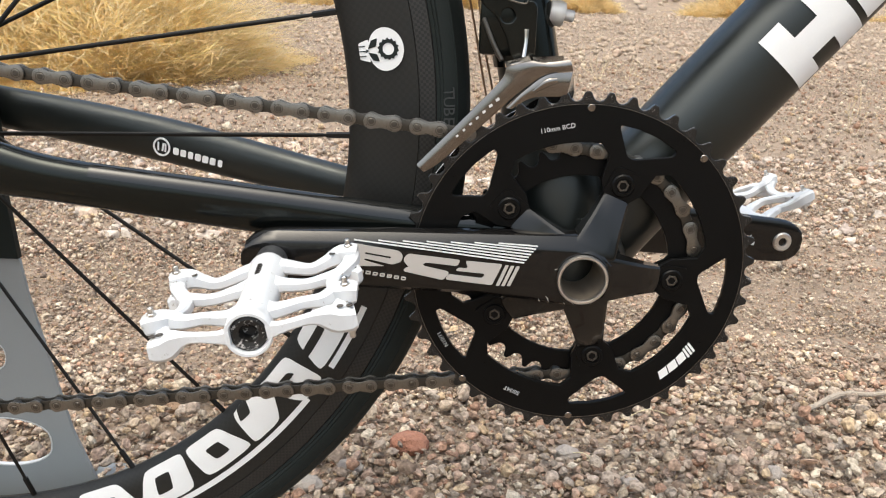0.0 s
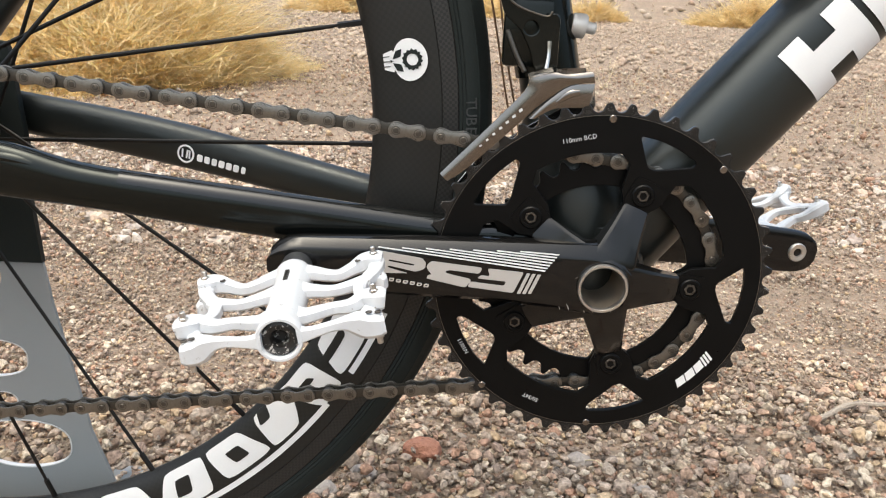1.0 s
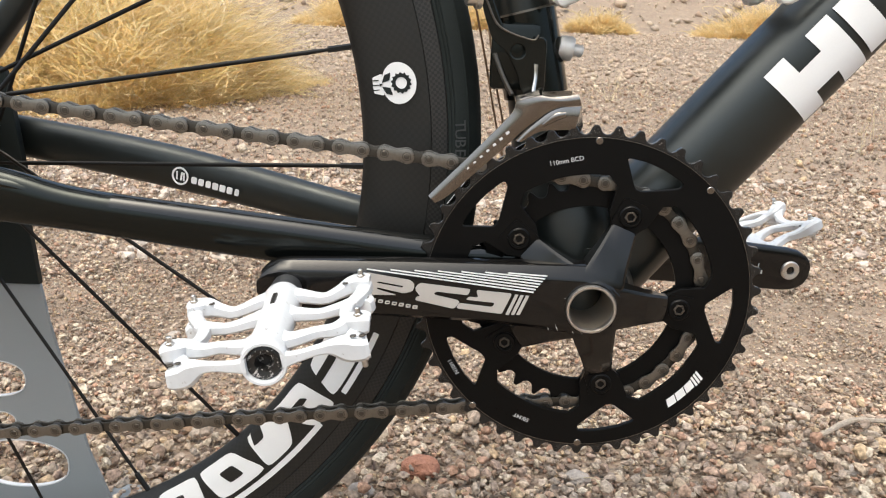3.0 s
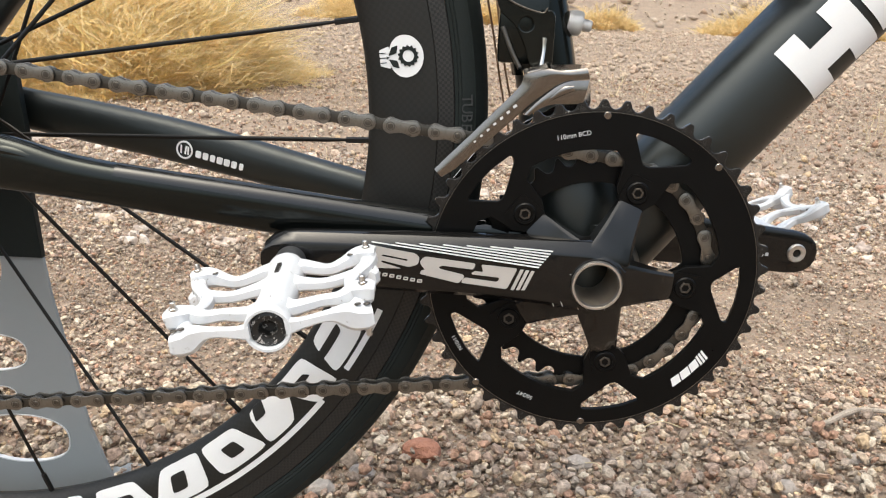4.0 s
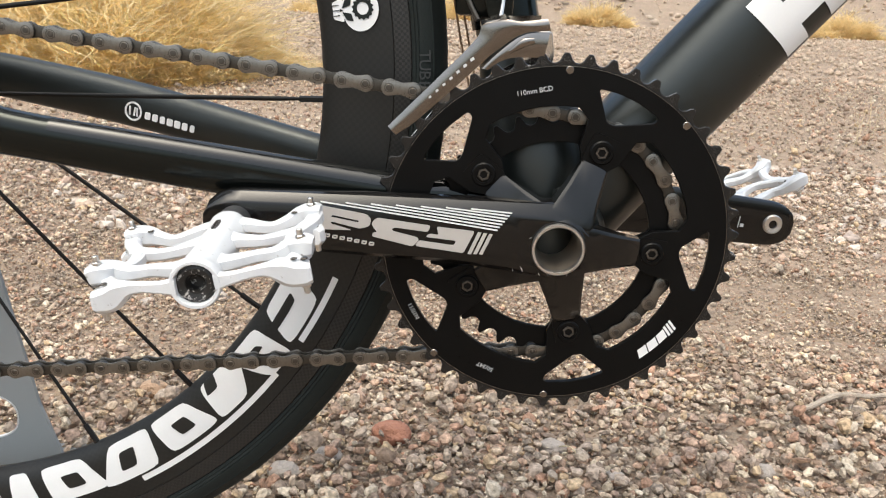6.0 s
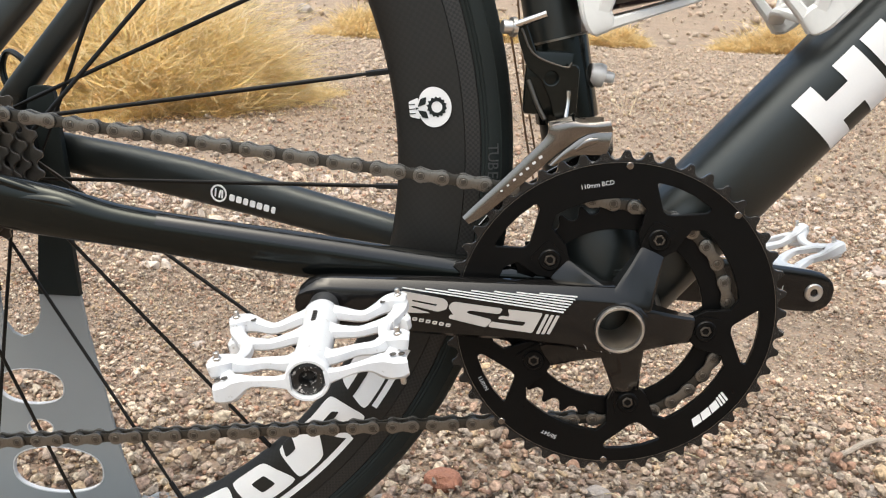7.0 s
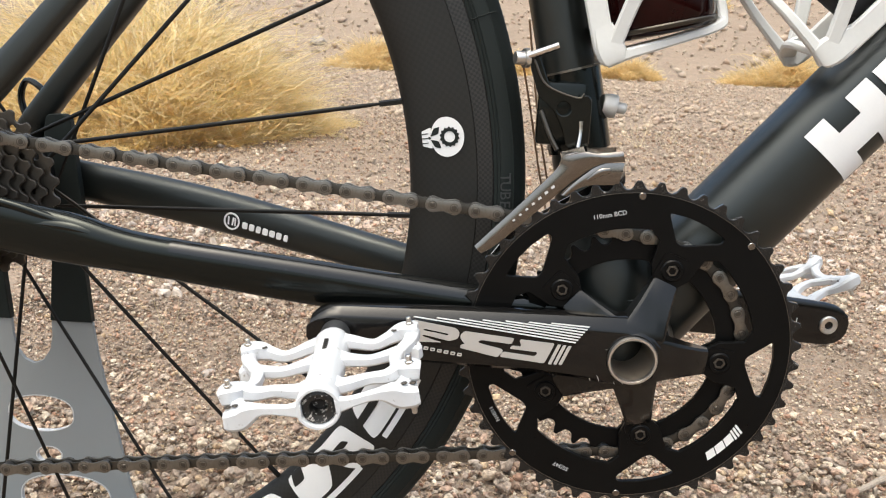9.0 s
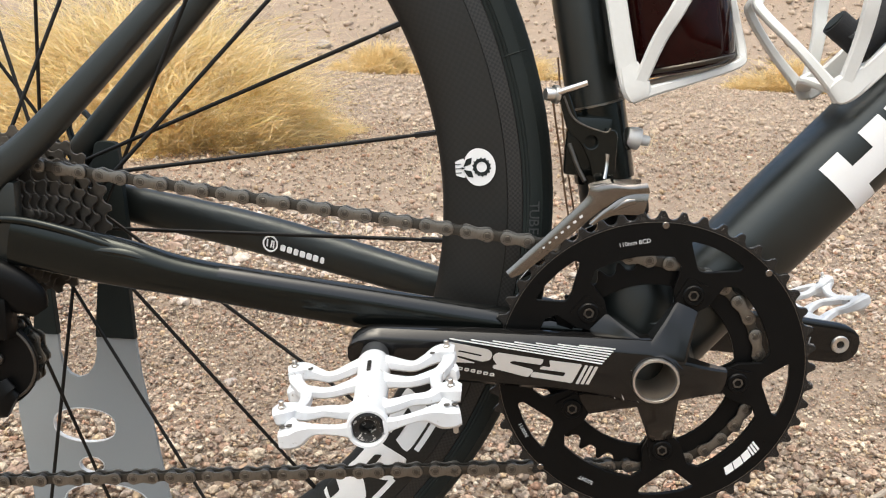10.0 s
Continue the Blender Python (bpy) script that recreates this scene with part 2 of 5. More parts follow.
def flat(loops, depth, bevel=0.0, angle=20):
    """A plate in the xz plane, its outline and holes given as loops, with its middle at y = 0."""
    cu = bpy.data.curves.new("outline", "CURVE")
    cu.dimensions, cu.fill_mode = "2D", "BOTH"
    cu.extrude, cu.bevel_depth, cu.offset = max(depth / 2 - bevel, 0.00001), bevel, -bevel
    cu.bevel_resolution = 1
    for loop in loops:
        sp = cu.splines.new("POLY")
        sp.points.add(len(loop) - 1)
        for p, (x, z) in zip(sp.points, loop):
            p.co = (x, z, 0, 1)
        sp.use_cyclic_u = True
    return solid(cu, angle)


def solid(cu, angle=38):
    ob = bpy.data.objects.new("outline", cu)
    scene.collection.objects.link(ob)
    dg = bpy.context.evaluated_depsgraph_get()
    me = bpy.data.meshes.new_from_object(ob.evaluated_get(dg))
    bpy.data.objects.remove(ob)
    bpy.data.curves.remove(cu)
    me.transform(Matrix.Rotation(radians(90), 4, "X"))
    me.materials.clear()
    bm = bmesh.new()
    bm.from_mesh(me)
    bmesh.ops.remove_doubles(bm, verts=bm.verts, dist=1e-6)
    bm.to_mesh(me)
    bm.free()
    return smooth(me, angle)


def words(text, size, depth=0.0002, spacing=1.0):
    cu = bpy.data.curves.new("words", "FONT")
    cu.body, cu.size, cu.extrude, cu.space_character = text, size, depth / 2, spacing
    cu.align_x, cu.align_y = "CENTER", "CENTER"
    cu.resolution_u = 3
    return solid(cu)


def glide(points, steps):
    """Points on a smooth curve through the given tuples, which may hold any numbers."""
    p = np.array(points, float)
    p = np.vstack([2 * p[0] - p[1], p, 2 * p[-1] - p[-2]])
    out = []
    for k in range(1, len(p) - 2):
        for s in np.linspace(0, 1, steps, endpoint=False):
            a, b, c, d = p[k - 1:k + 3]
            out.append(0.5 * (2 * b + (c - a) * s + (2 * a - 5 * b + 4 * c - d) * s * s + (3 * b - a - 3 * c + d) * s ** 3))
    out.append(p[-2])
    return np.array(out)


def tube(rows, n=20, steps=6, power=2.0, axis=(0, 1, 0), bm=None, caps=True):
    """A tube through rows of (x, y, z, half width along axis, half height across it); power above 2 squares the section."""
    bm = bm or bmesh.new()
    r = glide(rows, steps) if steps > 1 else np.array(rows, float)
    c = r[:, :3]
    way = np.gradient(c, axis=0)
    rings = []
    for k in range(len(c)):
        t = Vector(way[k]).normalized()
        a = Vector(axis)
        a = (a - t * a.dot(t)).normalized()
        b = t.cross(a)
        ring = []
        for i in range(n):
            w = 2 * math.pi * i / n
            cs, sn = math.cos(w), math.sin(w)
            u = math.copysign(abs(cs) ** (2 / power), cs) * r[k, 3]
            v = math.copysign(abs(sn) ** (2 / power), sn) * r[k, 4]
            ring.append(bm.verts.new(Vector(c[k]) + a * u + b * v))
        rings.append(ring)
    for p, q in zip(rings, rings[1:]):
        for i in range(n):
            bm.faces.new((p[i], p[(i + 1) % n], q[(i + 1) % n], q[i]))
    if caps:
        bm.faces.new(rings[0][::-1])
        bm.faces.new(rings[-1])
    return bm


def lathe(profile, n=32, closed=False, bm=None, start=0.0, sweep=360.0, uv=0.0):
    """Turns a profile of (radius, y) about the y axis. uv: metres to a unit of the woven pattern."""
    bm = bm or bmesh.new()
    whole = sweep >= 360
    cols = n if whole else n + 1
    grid = []
    for i in range(cols):
        w = radians(start + sweep * i / n)
        grid.append([bm.verts.new((r * math.cos(w), y, r * math.sin(w))) for r, y in profile])
    m = len(profile)
    lay = bm.loops.layers.uv.new("weave") if uv else None
    run = np.r_[0, np.cumsum(np.hypot(*np.diff(np.array(profile), axis=0).T))] if uv else None
    for i in range(n):
        a, b = grid[i], grid[(i + 1) % cols]
        for j in range(m if closed else m - 1):
            k = (j + 1) % m
            f = bm.faces.new((a[j], a[k], b[k], b[j]))
            if uv:
                arc = radians(sweep) / n * profile[0][0]
                for lo, (s, q) in zip(f.loops, ((i, j), (i, k), (i + 1, k), (i + 1, j))):
                    lo[lay].uv = (s * arc / uv, run[q] / uv)
    return bm


def moved(bm, m):
    bm.transform(m)
    return bm


def disc(r, y0, y1, n=24, bevel=0.0003, bm=None, hole=0.0):
    """A round boss or washer along y from y0 to y1."""
    s = 1 if y1 > y0 else -1
    prof = [(hole, y0), (r - bevel, y0), (r, y0 + s * bevel), (r, y1 - s * bevel), (r - bevel, y1), (hole, y1)]
    return lathe(prof, n, closed=hole > 0, bm=bm)


def block(x0, x1, y0, y1, z0, z1, bevel=0.001, bm=None):
    bm2 = bmesh.new()
    bmesh.ops.create_cube(bm2, size=1, matrix=Matrix.LocRotScale(((x0 + x1) / 2, (y0 + y1) / 2, (z0 + z1) / 2), None, (x1 - x0, y1 - y0, z1 - z0)))
    if bevel:
        bmesh.ops.bevel(bm2, geom=bm2.edges[:], offset=bevel, segments=2, profile=0.6, affect="EDGES")
    if bm is None:
        return bm2
    return joined(bm, bm2)


def joined(bm, other):
    me = bpy.data.meshes.new("piece")
    other.to_mesh(me)
    other.free()
    bm.from_mesh(me)
    bpy.data.meshes.remove(me)
    return bm


def rod(a, b, r, n=12, bm=None, r2=None):
    """A straight round rod from a to b."""
    a, b = Vector(a), Vector(b)
    r2 = r if r2 is None else r2
    d = b - a
    side = Vector((0, 0, 1)) if abs(d.normalized().z) < 0.9 else Vector((1, 0, 0))
    return tube([(*a, r, r), (*(a + d * 0.5), (r + r2) / 2, (r + r2) / 2), (*b, r2, r2)], n, 1, 2.0, side, bm)


def arc(r, a0, a1, n=10):
    return [(r * math.cos(radians(a)), r * math.sin(radians(a))) for a in np.linspace(a0, a1, n)]


def circle(x, z, r, n=20):
    return [(x + r * math.cos(2 * math.pi * k / n), z + r * math.sin(2 * math.pi * k / n)) for k in range(n)]


def rounded(points, r, n=4):
    """A polygon with its corners cut round."""
    out = []
    k = len(points)
    for i in range(k):
        p, a, b = (Vector(points[j % k]) for j in (i, i - 1, i + 1))
        ra, rb = min(r, (a - p).length * 0.45), min(r, (b - p).length * 0.45)
        s, e = p + (a - p).normalized() * ra, p + (b - p).normalized() * rb
        for w in np.linspace(0, 1, n):
            q = s * (1 - w) ** 2 + p * (2 * w * (1 - w)) + e * w * w
            out.append((q.x, q.y))
    return out

# ---------------------------------------------------------------- ground
rng = np.random.default_rng(7)


def rise(x, y):
    """The lie of the land: flat by the bicycle, then a slow rise and a stony slope."""
    x, y = np.asarray(x, float), np.asarray(y, float)
    z = 0.021 * np.clip(y - 1.0, 0, 13) + 0.006 * np.sin(x * 2.1 + 0.6) * np.cos(y * 1.7)
    z = z + 0.24 * np.clip(y - 13.5, 0, 60) + 0.05 * np.clip(y - 73.5, 0, 600) + 0.12 * np.sin(x * 0.33 + y * 0.11) * np.clip((y - 12) / 10, 0, 1)
    return z - 0.004


def soup(name, verts, faces, mat, rounded_off=True):
    """A mesh from arrays of corners and of three- or four-cornered faces."""
    me = bpy.data.meshes.new(name)
    k = faces.shape[1]
    me.vertices.add(len(verts))
    me.vertices.foreach_set("co", np.ascontiguousarray(verts, np.float32).ravel())
    me.loops.add(faces.size)
    me.loops.foreach_set("vertex_index", np.ascontiguousarray(faces, np.int32).ravel())
    me.polygons.add(len(faces))
    me.polygons.foreach_set("loop_start", np.arange(0, faces.size, k, dtype=np.int32))
    me.polygons.foreach_set("use_smooth", np.full(len(faces), rounded_off))
    me.update(calc_edges=True)
    me.materials.append(mat)
    return me


def ground_material():
    m = bpy.data.materials.new("gravelly_desert_soil")
    m.use_nodes = True
    n, l = m.node_tree.nodes, m.node_tree.links
    b = n["Principled BSDF"]
    co = n.new("ShaderNodeTexCoord")
    cells = n.new("ShaderNodeTexVoronoi")
    cells.inputs["Scale"].default_value = 170
    l.new(co.outputs["Object"], cells.inputs["Vector"])
    ramp = n.new("ShaderNodeValToRGB")
    e = ramp.color_ramp.elements
    for c in STONE[2:12]:
        e.new(0.5)
    for k, c in enumerate(STONE[:12]):
        e[k].position, e[k].color = k / 11, (*[v * 0.72 for v in c], 1)
    sep = n.new("ShaderNodeSeparateColor")
    l.new(cells.outputs["Color"], sep.inputs["Color"])
    l.new(sep.outputs["Red"], ramp.inputs["Fac"])
    patch = n.new("ShaderNodeTexNoise")
    patch.inputs["Scale"].default_value, patch.inputs["Detail"].default_value, patch.inputs["Roughness"].default_value = 5.0, 12, 0.82
    l.new(co.outputs["Object"], patch.inputs["Vector"])
    soil = n.new("ShaderNodeMix")
    soil.data_type = "RGBA"
    soil.inputs["A"].default_value, soil.inputs["B"].default_value = (0.185, 0.139, 0.104, 1), (0.425, 0.330, 0.248, 1)
    wide = n.new("ShaderNodeMapRange")
    wide.inputs["From Min"].default_value, wide.inputs["From Max"].default_value = 0.34, 0.66
    l.new(patch.outputs["Fac"], wide.inputs["Value"])
    l.new(wide.outputs["Result"], soil.inputs["Factor"])
    mix = n.new("ShaderNodeMix")
    mix.data_type = "RGBA"
    mix.inputs["Factor"].default_value = 0.5
    lumps = n.new("ShaderNodeTexVoronoi")
    lumps.inputs["Scale"].default_value = 34
    l.new(co.outputs["Object"], lumps.inputs["Vector"])
    shade = n.new("ShaderNodeMapRange")
    shade.inputs["To Min"].default_value, shade.inputs["To Max"].default_value = 0.78, 1.12
    part_of = n.new("ShaderNodeSeparateColor")
    l.new(lumps.outputs["Color"], part_of.inputs["Color"])
    l.new(part_of.outputs["Green"], shade.inputs["Value"])
    cobble = n.new("ShaderNodeMix")
    cobble.data_type, cobble.blend_type = "RGBA", "MULTIPLY"
    cobble.inputs["Factor"].default_value = 1
    l.new(soil.outputs["Result"], cobble.inputs["A"])
    l.new(shade.outputs["Result"], cobble.inputs["B"])
    l.new(cobble.outputs["Result"], mix.inputs["A"])
    l.new(ramp.outputs["Color"], mix.inputs["B"])
    l.new(mix.outputs["Result"], b.inputs["Base Color"])
    b.inputs["Roughness"].default_value = 0.95
    b.inputs["Specular IOR Level"].default_value = 0.15
    bp = n.new("ShaderNodeBump")
    bp.inputs["Strength"].default_value, bp.inputs["Distance"].default_value = 0.7, 0.006
    bp.invert = True
    l.new(cells.outputs["Distance"], bp.inputs["Height"])
    l.new(bp.outputs["Normal"], b.inputs["Normal"])
    return m


SOIL = ground_material()
s = np.linspace(-1, 1, 181)
gx = 500 * np.sinh(s * 9) / math.sinh(9)
gy = 2.0 + 500 * np.sinh(s * 8) / math.sinh(8)
mx, my = np.meshgrid(gx, gy)
mz = rise(mx, my)
gv = np.stack([mx, my, mz], -1).reshape(-1, 3)
ii = np.arange(180 * 181).reshape(180, 181)[:, :-1].ravel()
ground = new("ground", soup("ground", gv, np.stack([ii, ii + 1, ii + 182, ii + 181], 1), SOIL))
tagged(ground, "dry gravelly desert soil rising to a stony slope", "ground", kind="structure")


def ball(level, seed, rough):
    """A lumpy little stone of unit size."""
    bm = bmesh.new()
    if level:
        bmesh.ops.create_icosphere(bm, subdivisions=level, radius=1)
    else:
        tips = [bm.verts.new(p) for p in ((0.9, 0.15, 0), (-0.1, 0.9, 0.2), (-0.9, -0.1, 0), (0.1, -0.9, -0.2), (0.2, 0, 0.8), (-0.2, 0.1, -0.8))]
        for i in range(4):
            bm.faces.new((tips[i], tips[(i + 1) % 4], tips[4]))
            bm.faces.new((tips[(i + 1) % 4], tips[i], tips[5]))
        bm.verts.index_update()
    r = np.random.default_rng(seed)
    off = Vector(r.uniform(-50, 50, 3))
    cut = [(Vector(r.normal(size=3)).normalized(), r.uniform(0.52, 0.82)) for _ in range(9)]
    for v in bm.verts:
        p = v.co.copy()
        d = 1 + rough * (noise.noise(p * 1.3 + off) + 0.45 * noise.noise(p * 3.4 + off))
        for c, far in cut:
            d = min(d, far / max(p.dot(c), 0.01))
        v.co = p * d
    co = np.array([v.co for v in bm.verts])
    fa = np.array([[v.index for v in f.verts] for f in bm.faces])
    bm.free()
    return co, fa


def scatter(xs, ys, size, level, sink=0.12, flatten=0.78, kinds=14, pile=0.8):
    """Stones at given places, each turned and stretched by chance."""
    shapes = [ball(level, 100 + k, 0.6) for k in range(kinds)]
    pick = rng.integers(0, kinds, len(xs))
    V = np.array([c for c, _ in shapes])[pick]
    F = shapes[0][1]
    n = len(xs)
    V = V * rng.uniform(0.5, 1.25, (n, 1, 3))
    q = rng.normal(size=(n, 4))
    q /= np.linalg.norm(q, axis=1, keepdims=True)
    w, x, y, z = q.T
    R = np.stack([1 - 2 * (y * y + z * z), 2 * (x * y - z * w), 2 * (x * z + y * w), 2 * (x * y + z * w), 1 - 2 * (x * x + z * z), 2 * (y * z - x * w), 2 * (x * z - y * w), 2 * (y * z + x * w), 1 - 2 * (x * x + y * y)], 1).reshape(n, 3, 3)
    V = np.einsum("nij,nkj->nki", R, V)
    V[:, :, 2] *= flatten
    V *= size[:, None, None]
    V += np.stack([xs, ys, rise(xs, ys) + size * flatten * (0.9 - 2 * sink) + rng.uniform(0, 1, n) ** 1.5 * pile * size], 1)[:, None, :]
    faces = (F[None] + (np.arange(n) * V.shape[1])[:, None, None]).reshape(-1, 3)
    return V.reshape(-1, 3), faces


def field(n, y0, y1, spread, base, shift=0.0):
    y = np.sqrt(rng.uniform(y0 ** 2, y1 ** 2, n)) if y0 > 0.5 else rng.uniform(y0, y1, n)
    x = rng.uniform(-1, 1, n) * (base + spread * y) * (1 + 0.7 * rng.uniform(0, 1, n) ** 5) + shift
    return x, y


def bare(x, y):
    """How sandy the ground is: a washed strip, finer ground beyond it and a small hollow with few stones."""
    right = np.clip((x - 0.15) * 9, 0, 1)
    strip = np.exp(-((y - 0.49 - 0.04 * np.sin(x * 7)) / 0.036) ** 2) * right
    fine = 0.72 * np.exp(-((y - 0.66 - 0.05 * np.sin(x * 5)) / 0.13) ** 2) * right
    return 0.92 * np.maximum(np.maximum(strip, fine), np.exp(-((x - 0.235) ** 2 + (y - 0.235) ** 2) / 0.028 ** 2))


def stones(name, label, n, y0, y1, spread, base, mean, top, level, mat, shift=0.0, sigma=0.38, sink=0.12, pile=0.8):
    x, y = field(n, y0, y1, spread, base, shift)
    keep = np.array([noise.noise((a * 1.9, b * 2.6, 3.3)) + 0.5 * noise.noise((a * 6.0, b * 7.0, 8.1)) for a, b in zip(x, y)]) > rng.uniform(-1.1, 0.15, n) - 0.25
    keep &= rng.uniform(0, 1, n) > bare(x, y) * (1.0 if mean > 0.002 else 0.35)
    x, y, n = x[keep], y[keep], int(keep.sum())
    size = np.clip(np.exp(rng.normal(math.log(mean), sigma, n)), mean * 0.35, top)
    v, f = scatter(x, y, size, level, sink, pile=pile)
    return tagged(new(name, soup(name, v, f, mat, level == 0)), label, "gravel", kind="stuff")


stones("gravel", "loose mixed pink, grey and tan gravel", 8800, 0.03, 0.36, 0.62, 0.5, 0.0041, 0.0088, 2, PEBBLE, -0.03, 0.36, 0.1, 2.2)
stones("gravel_between", "small stones between loose gravel", 9000, 0.03, 0.36, 0.62, 0.5, 0.0026, 0.0055, 1, PEBBLE, -0.03, 0.36, 0.1, 1.6)
stones("small_gravel", "small angular pink and tan gravel", 20000, 0.30, 0.54, 0.60, 0.42, 0.0024, 0.0070, 1, PEBBLE, -0.03, 0.42, 0.1, 1.6)
stones("small_gravel", "small angular pink and tan gravel", 26000, 0.50, 0.82, 0.60, 0.40, 0.0026, 0.0080, 0, PEBBLE, -0.03, 0.45, 0.1, 1.6)
stones("grit", "fine angular grit between the gravel", 22000, 0.28, 0.80, 0.60, 0.40, 0.0016, 0.004, 0, PEBBLE, -0.03, 0.35)
stones("gravel_further", "fine pinkish grey gravel and grit", 46000, 0.74, 1.7, 0.57, 0.30, 0.0035, 0.012, 0, PEBBLE, -0.1, 0.5, 0.1, 1.2)
stones("cobbles", "larger pale stones lying among fine gravel", 2400, 0.86, 1.75, 0.57, 0.34, 0.0085, 0.020, 2, COBBLE, 0.12, 0.42, 0.28, 0.15)
stones("gravel_beyond", "pinkish grey gravel in dry soil", 48000, 1.6, 4.6, 0.57, 0.30, 0.0051, 0.024, 0, PEBBLE, -0.1, 0.55, 0.2, 0.6)
stones("stones_further", "scattered small desert stones", 46000, 4.3, 13.5, 0.58, 0.3, 0.0125, 0.05, 0, RUBBLE, 0.0, 0.6, 0.30, 0.25)
stones("slope_rubble", "broken rock on a dry slope", 20000, 13.0, 42.0, 0.6, 1.0, 0.040, 0.2, 0, RUBBLE, 0.0, 0.65, 0.34)


def strewn(name, label, n, reach, mean, top):
    """Loose stones over the open ground on all sides of the bicycle, thinning out away from it."""
    ang, far = rng.uniform(0, 2 * math.pi, n), reach * rng.uniform(0, 1, n) ** 0.62
    x, y = -0.05 + far * np.cos(ang), 0.1 + far * np.sin(ang)
    out = (y < 0.03) | (np.abs(x + 0.05) > 0.40 + 0.58 * y)
    size = np.clip(np.exp(rng.normal(math.log(mean), 0.5, int(out.sum()))), mean * 0.4, top)
    v, f = scatter(x[out], y[out], size, 0)
    return tagged(new(name, soup(name, v, f, PEBBLE, False)), label, "gravel", kind="stuff")


strewn("gravel_around", "loose gravel strewn over the open ground", 24000, 2.4, 0.0080, 0.016)
strewn("stones_around", "scattered stones on the open ground", 20000, 6.5, 0.013, 0.04)


def lump(name, label, x, y, size, mat, seed, category="rock"):
    bm = bmesh.new()
    bmesh.ops.create_icosphere(bm, subdivisions=4, radius=1)
    off = Vector((seed * 3.1, seed * 1.7, seed))
    for v in bm.verts:
        p = v.co.copy()
        d = 1 + 0.28 * noise.noise(p * 1.1 + off) + 0.12 * noise.noise(p * 3 + off) + 0.05 * noise.noise(p * 9 + off)
        v.co = Vector((p.x * size[0], p.y * size[1], p.z * size[2])) * d
    return tagged(part(name, bm, mat, None, "", Matrix.Translation((x, y, float(rise(x, y)) + size[2] * 0.55))), label, category, "loose rocks")

# ---------------------------------------------------------------- the bicycle
bicycle = tagged(new("bicycle"), "matt black road bicycle standing upright on gravel", "bicycle")
BB = Vector((0, 0, 0.27))
HUB = Vector((-0.4107, 0, 0.3444))
AT_BB, AT_HUB = Matrix.Translation(BB), Matrix.Translation(HUB)

# frame tubes
down = tube([(0.0, 0, 0.262, 0.030, 0.0292), (0.068, 0, 0.346, 0.028, 0.0290), (0.2, 0, 0.503, 0.027, 0.0280), (0.42, 0, 0.765, 0.025, 0.026)], 40, 10, 2.5)
down_tube = part("down_tube", down, FRAME, bicycle, "thick round satin black down tube")
seat_tube = part("seat_tube", tube([(-0.003, 0, 0.256, 0.034, 0.034), (-0.006, 0, 0.285, 0.0365, 0.036), (-0.013, 0, 0.322, 0.033, 0.032), (-0.0245, 0, 0.358, 0.021, 0.022), (-0.0345, 0, 0.391, 0.0165, 0.0170), (-0.0585, 0, 0.4955, 0.0165, 0.0168), (-0.118, 0, 0.745, 0.0165, 0.0165)], 32, 10), FRAME, bicycle)
part("bottom_bracket_shell", lathe([(0.02, -0.036), (0.0275, -0.0355), (0.029, -0.033), (0.033, -0.024), (0.036, -0.01), (0.036, 0.01), (0.033, 0.024), (0.029, 0.033), (0.0275, 0.0355), (0.02, 0.036)], 40), FRAME, bicycle, at=AT_BB)
near_stay = part("chainstay", tube([(-0.020, -0.026, 0.282, 0.012, 0.017), (-0.095, -0.034, 0.288, 0.0105, 0.0140), (-0.190, -0.047, 0.3015, 0.0095, 0.0135), (-0.285, -0.060, 0.3165, 0.0095, 0.0120), (-0.330, -0.065, 0.3255, 0.0085, 0.0150), (-0.395, -0.068, 0.337, 0.006, 0.0155)], 28, 10, 2.6), STAY, bicycle, "gloss black carbon chainstay with scuffs")


def shell(rows, w0, w1, lift, n=12, steps=8, power=2.6):
    """A thin film over part of a stay: from w0 to w1 degrees round it, 180 being its outer side and 270 its top."""
    r = glide(rows, steps)
    way = np.gradient(r[:, :3], axis=0)
    rings = []
    for k in range(len(r)):
        t = Vector(way[k]).normalized()
        a = (Vector((0, 1, 0)) - t * t.y).normalized()
        b = t.cross(a)
        ring = []
        for up, turns in ((lift, np.linspace(w0, w1, n)), (-0.0004, np.linspace(w1, w0, n))):
            for w in np.radians(turns):
                cs, sn = math.cos(w), math.sin(w)
                u = math.copysign(abs(cs) ** (2 / power), cs) * (r[k, 3] + up)
                v = math.copysign(abs(sn) ** (2 / power), sn) * (r[k, 4] + up)
                ring.append(Vector(r[k, :3]) + a * u + b * v)
        rings.append(ring)
    bm = bmesh.new()
    rows = [[bm.verts.new(p) for p in ring] for ring in rings]
    m = len(rows[0])
    for p, q in zip(rows, rows[1:]):
        for i in range(m):
            bm.faces.new((p[i], p[(i + 1) % m], q[(i + 1) % m], q[i]))
    bm.faces.new(rows[0][::-1])
    bm.faces.new(rows[-1])
    return bm


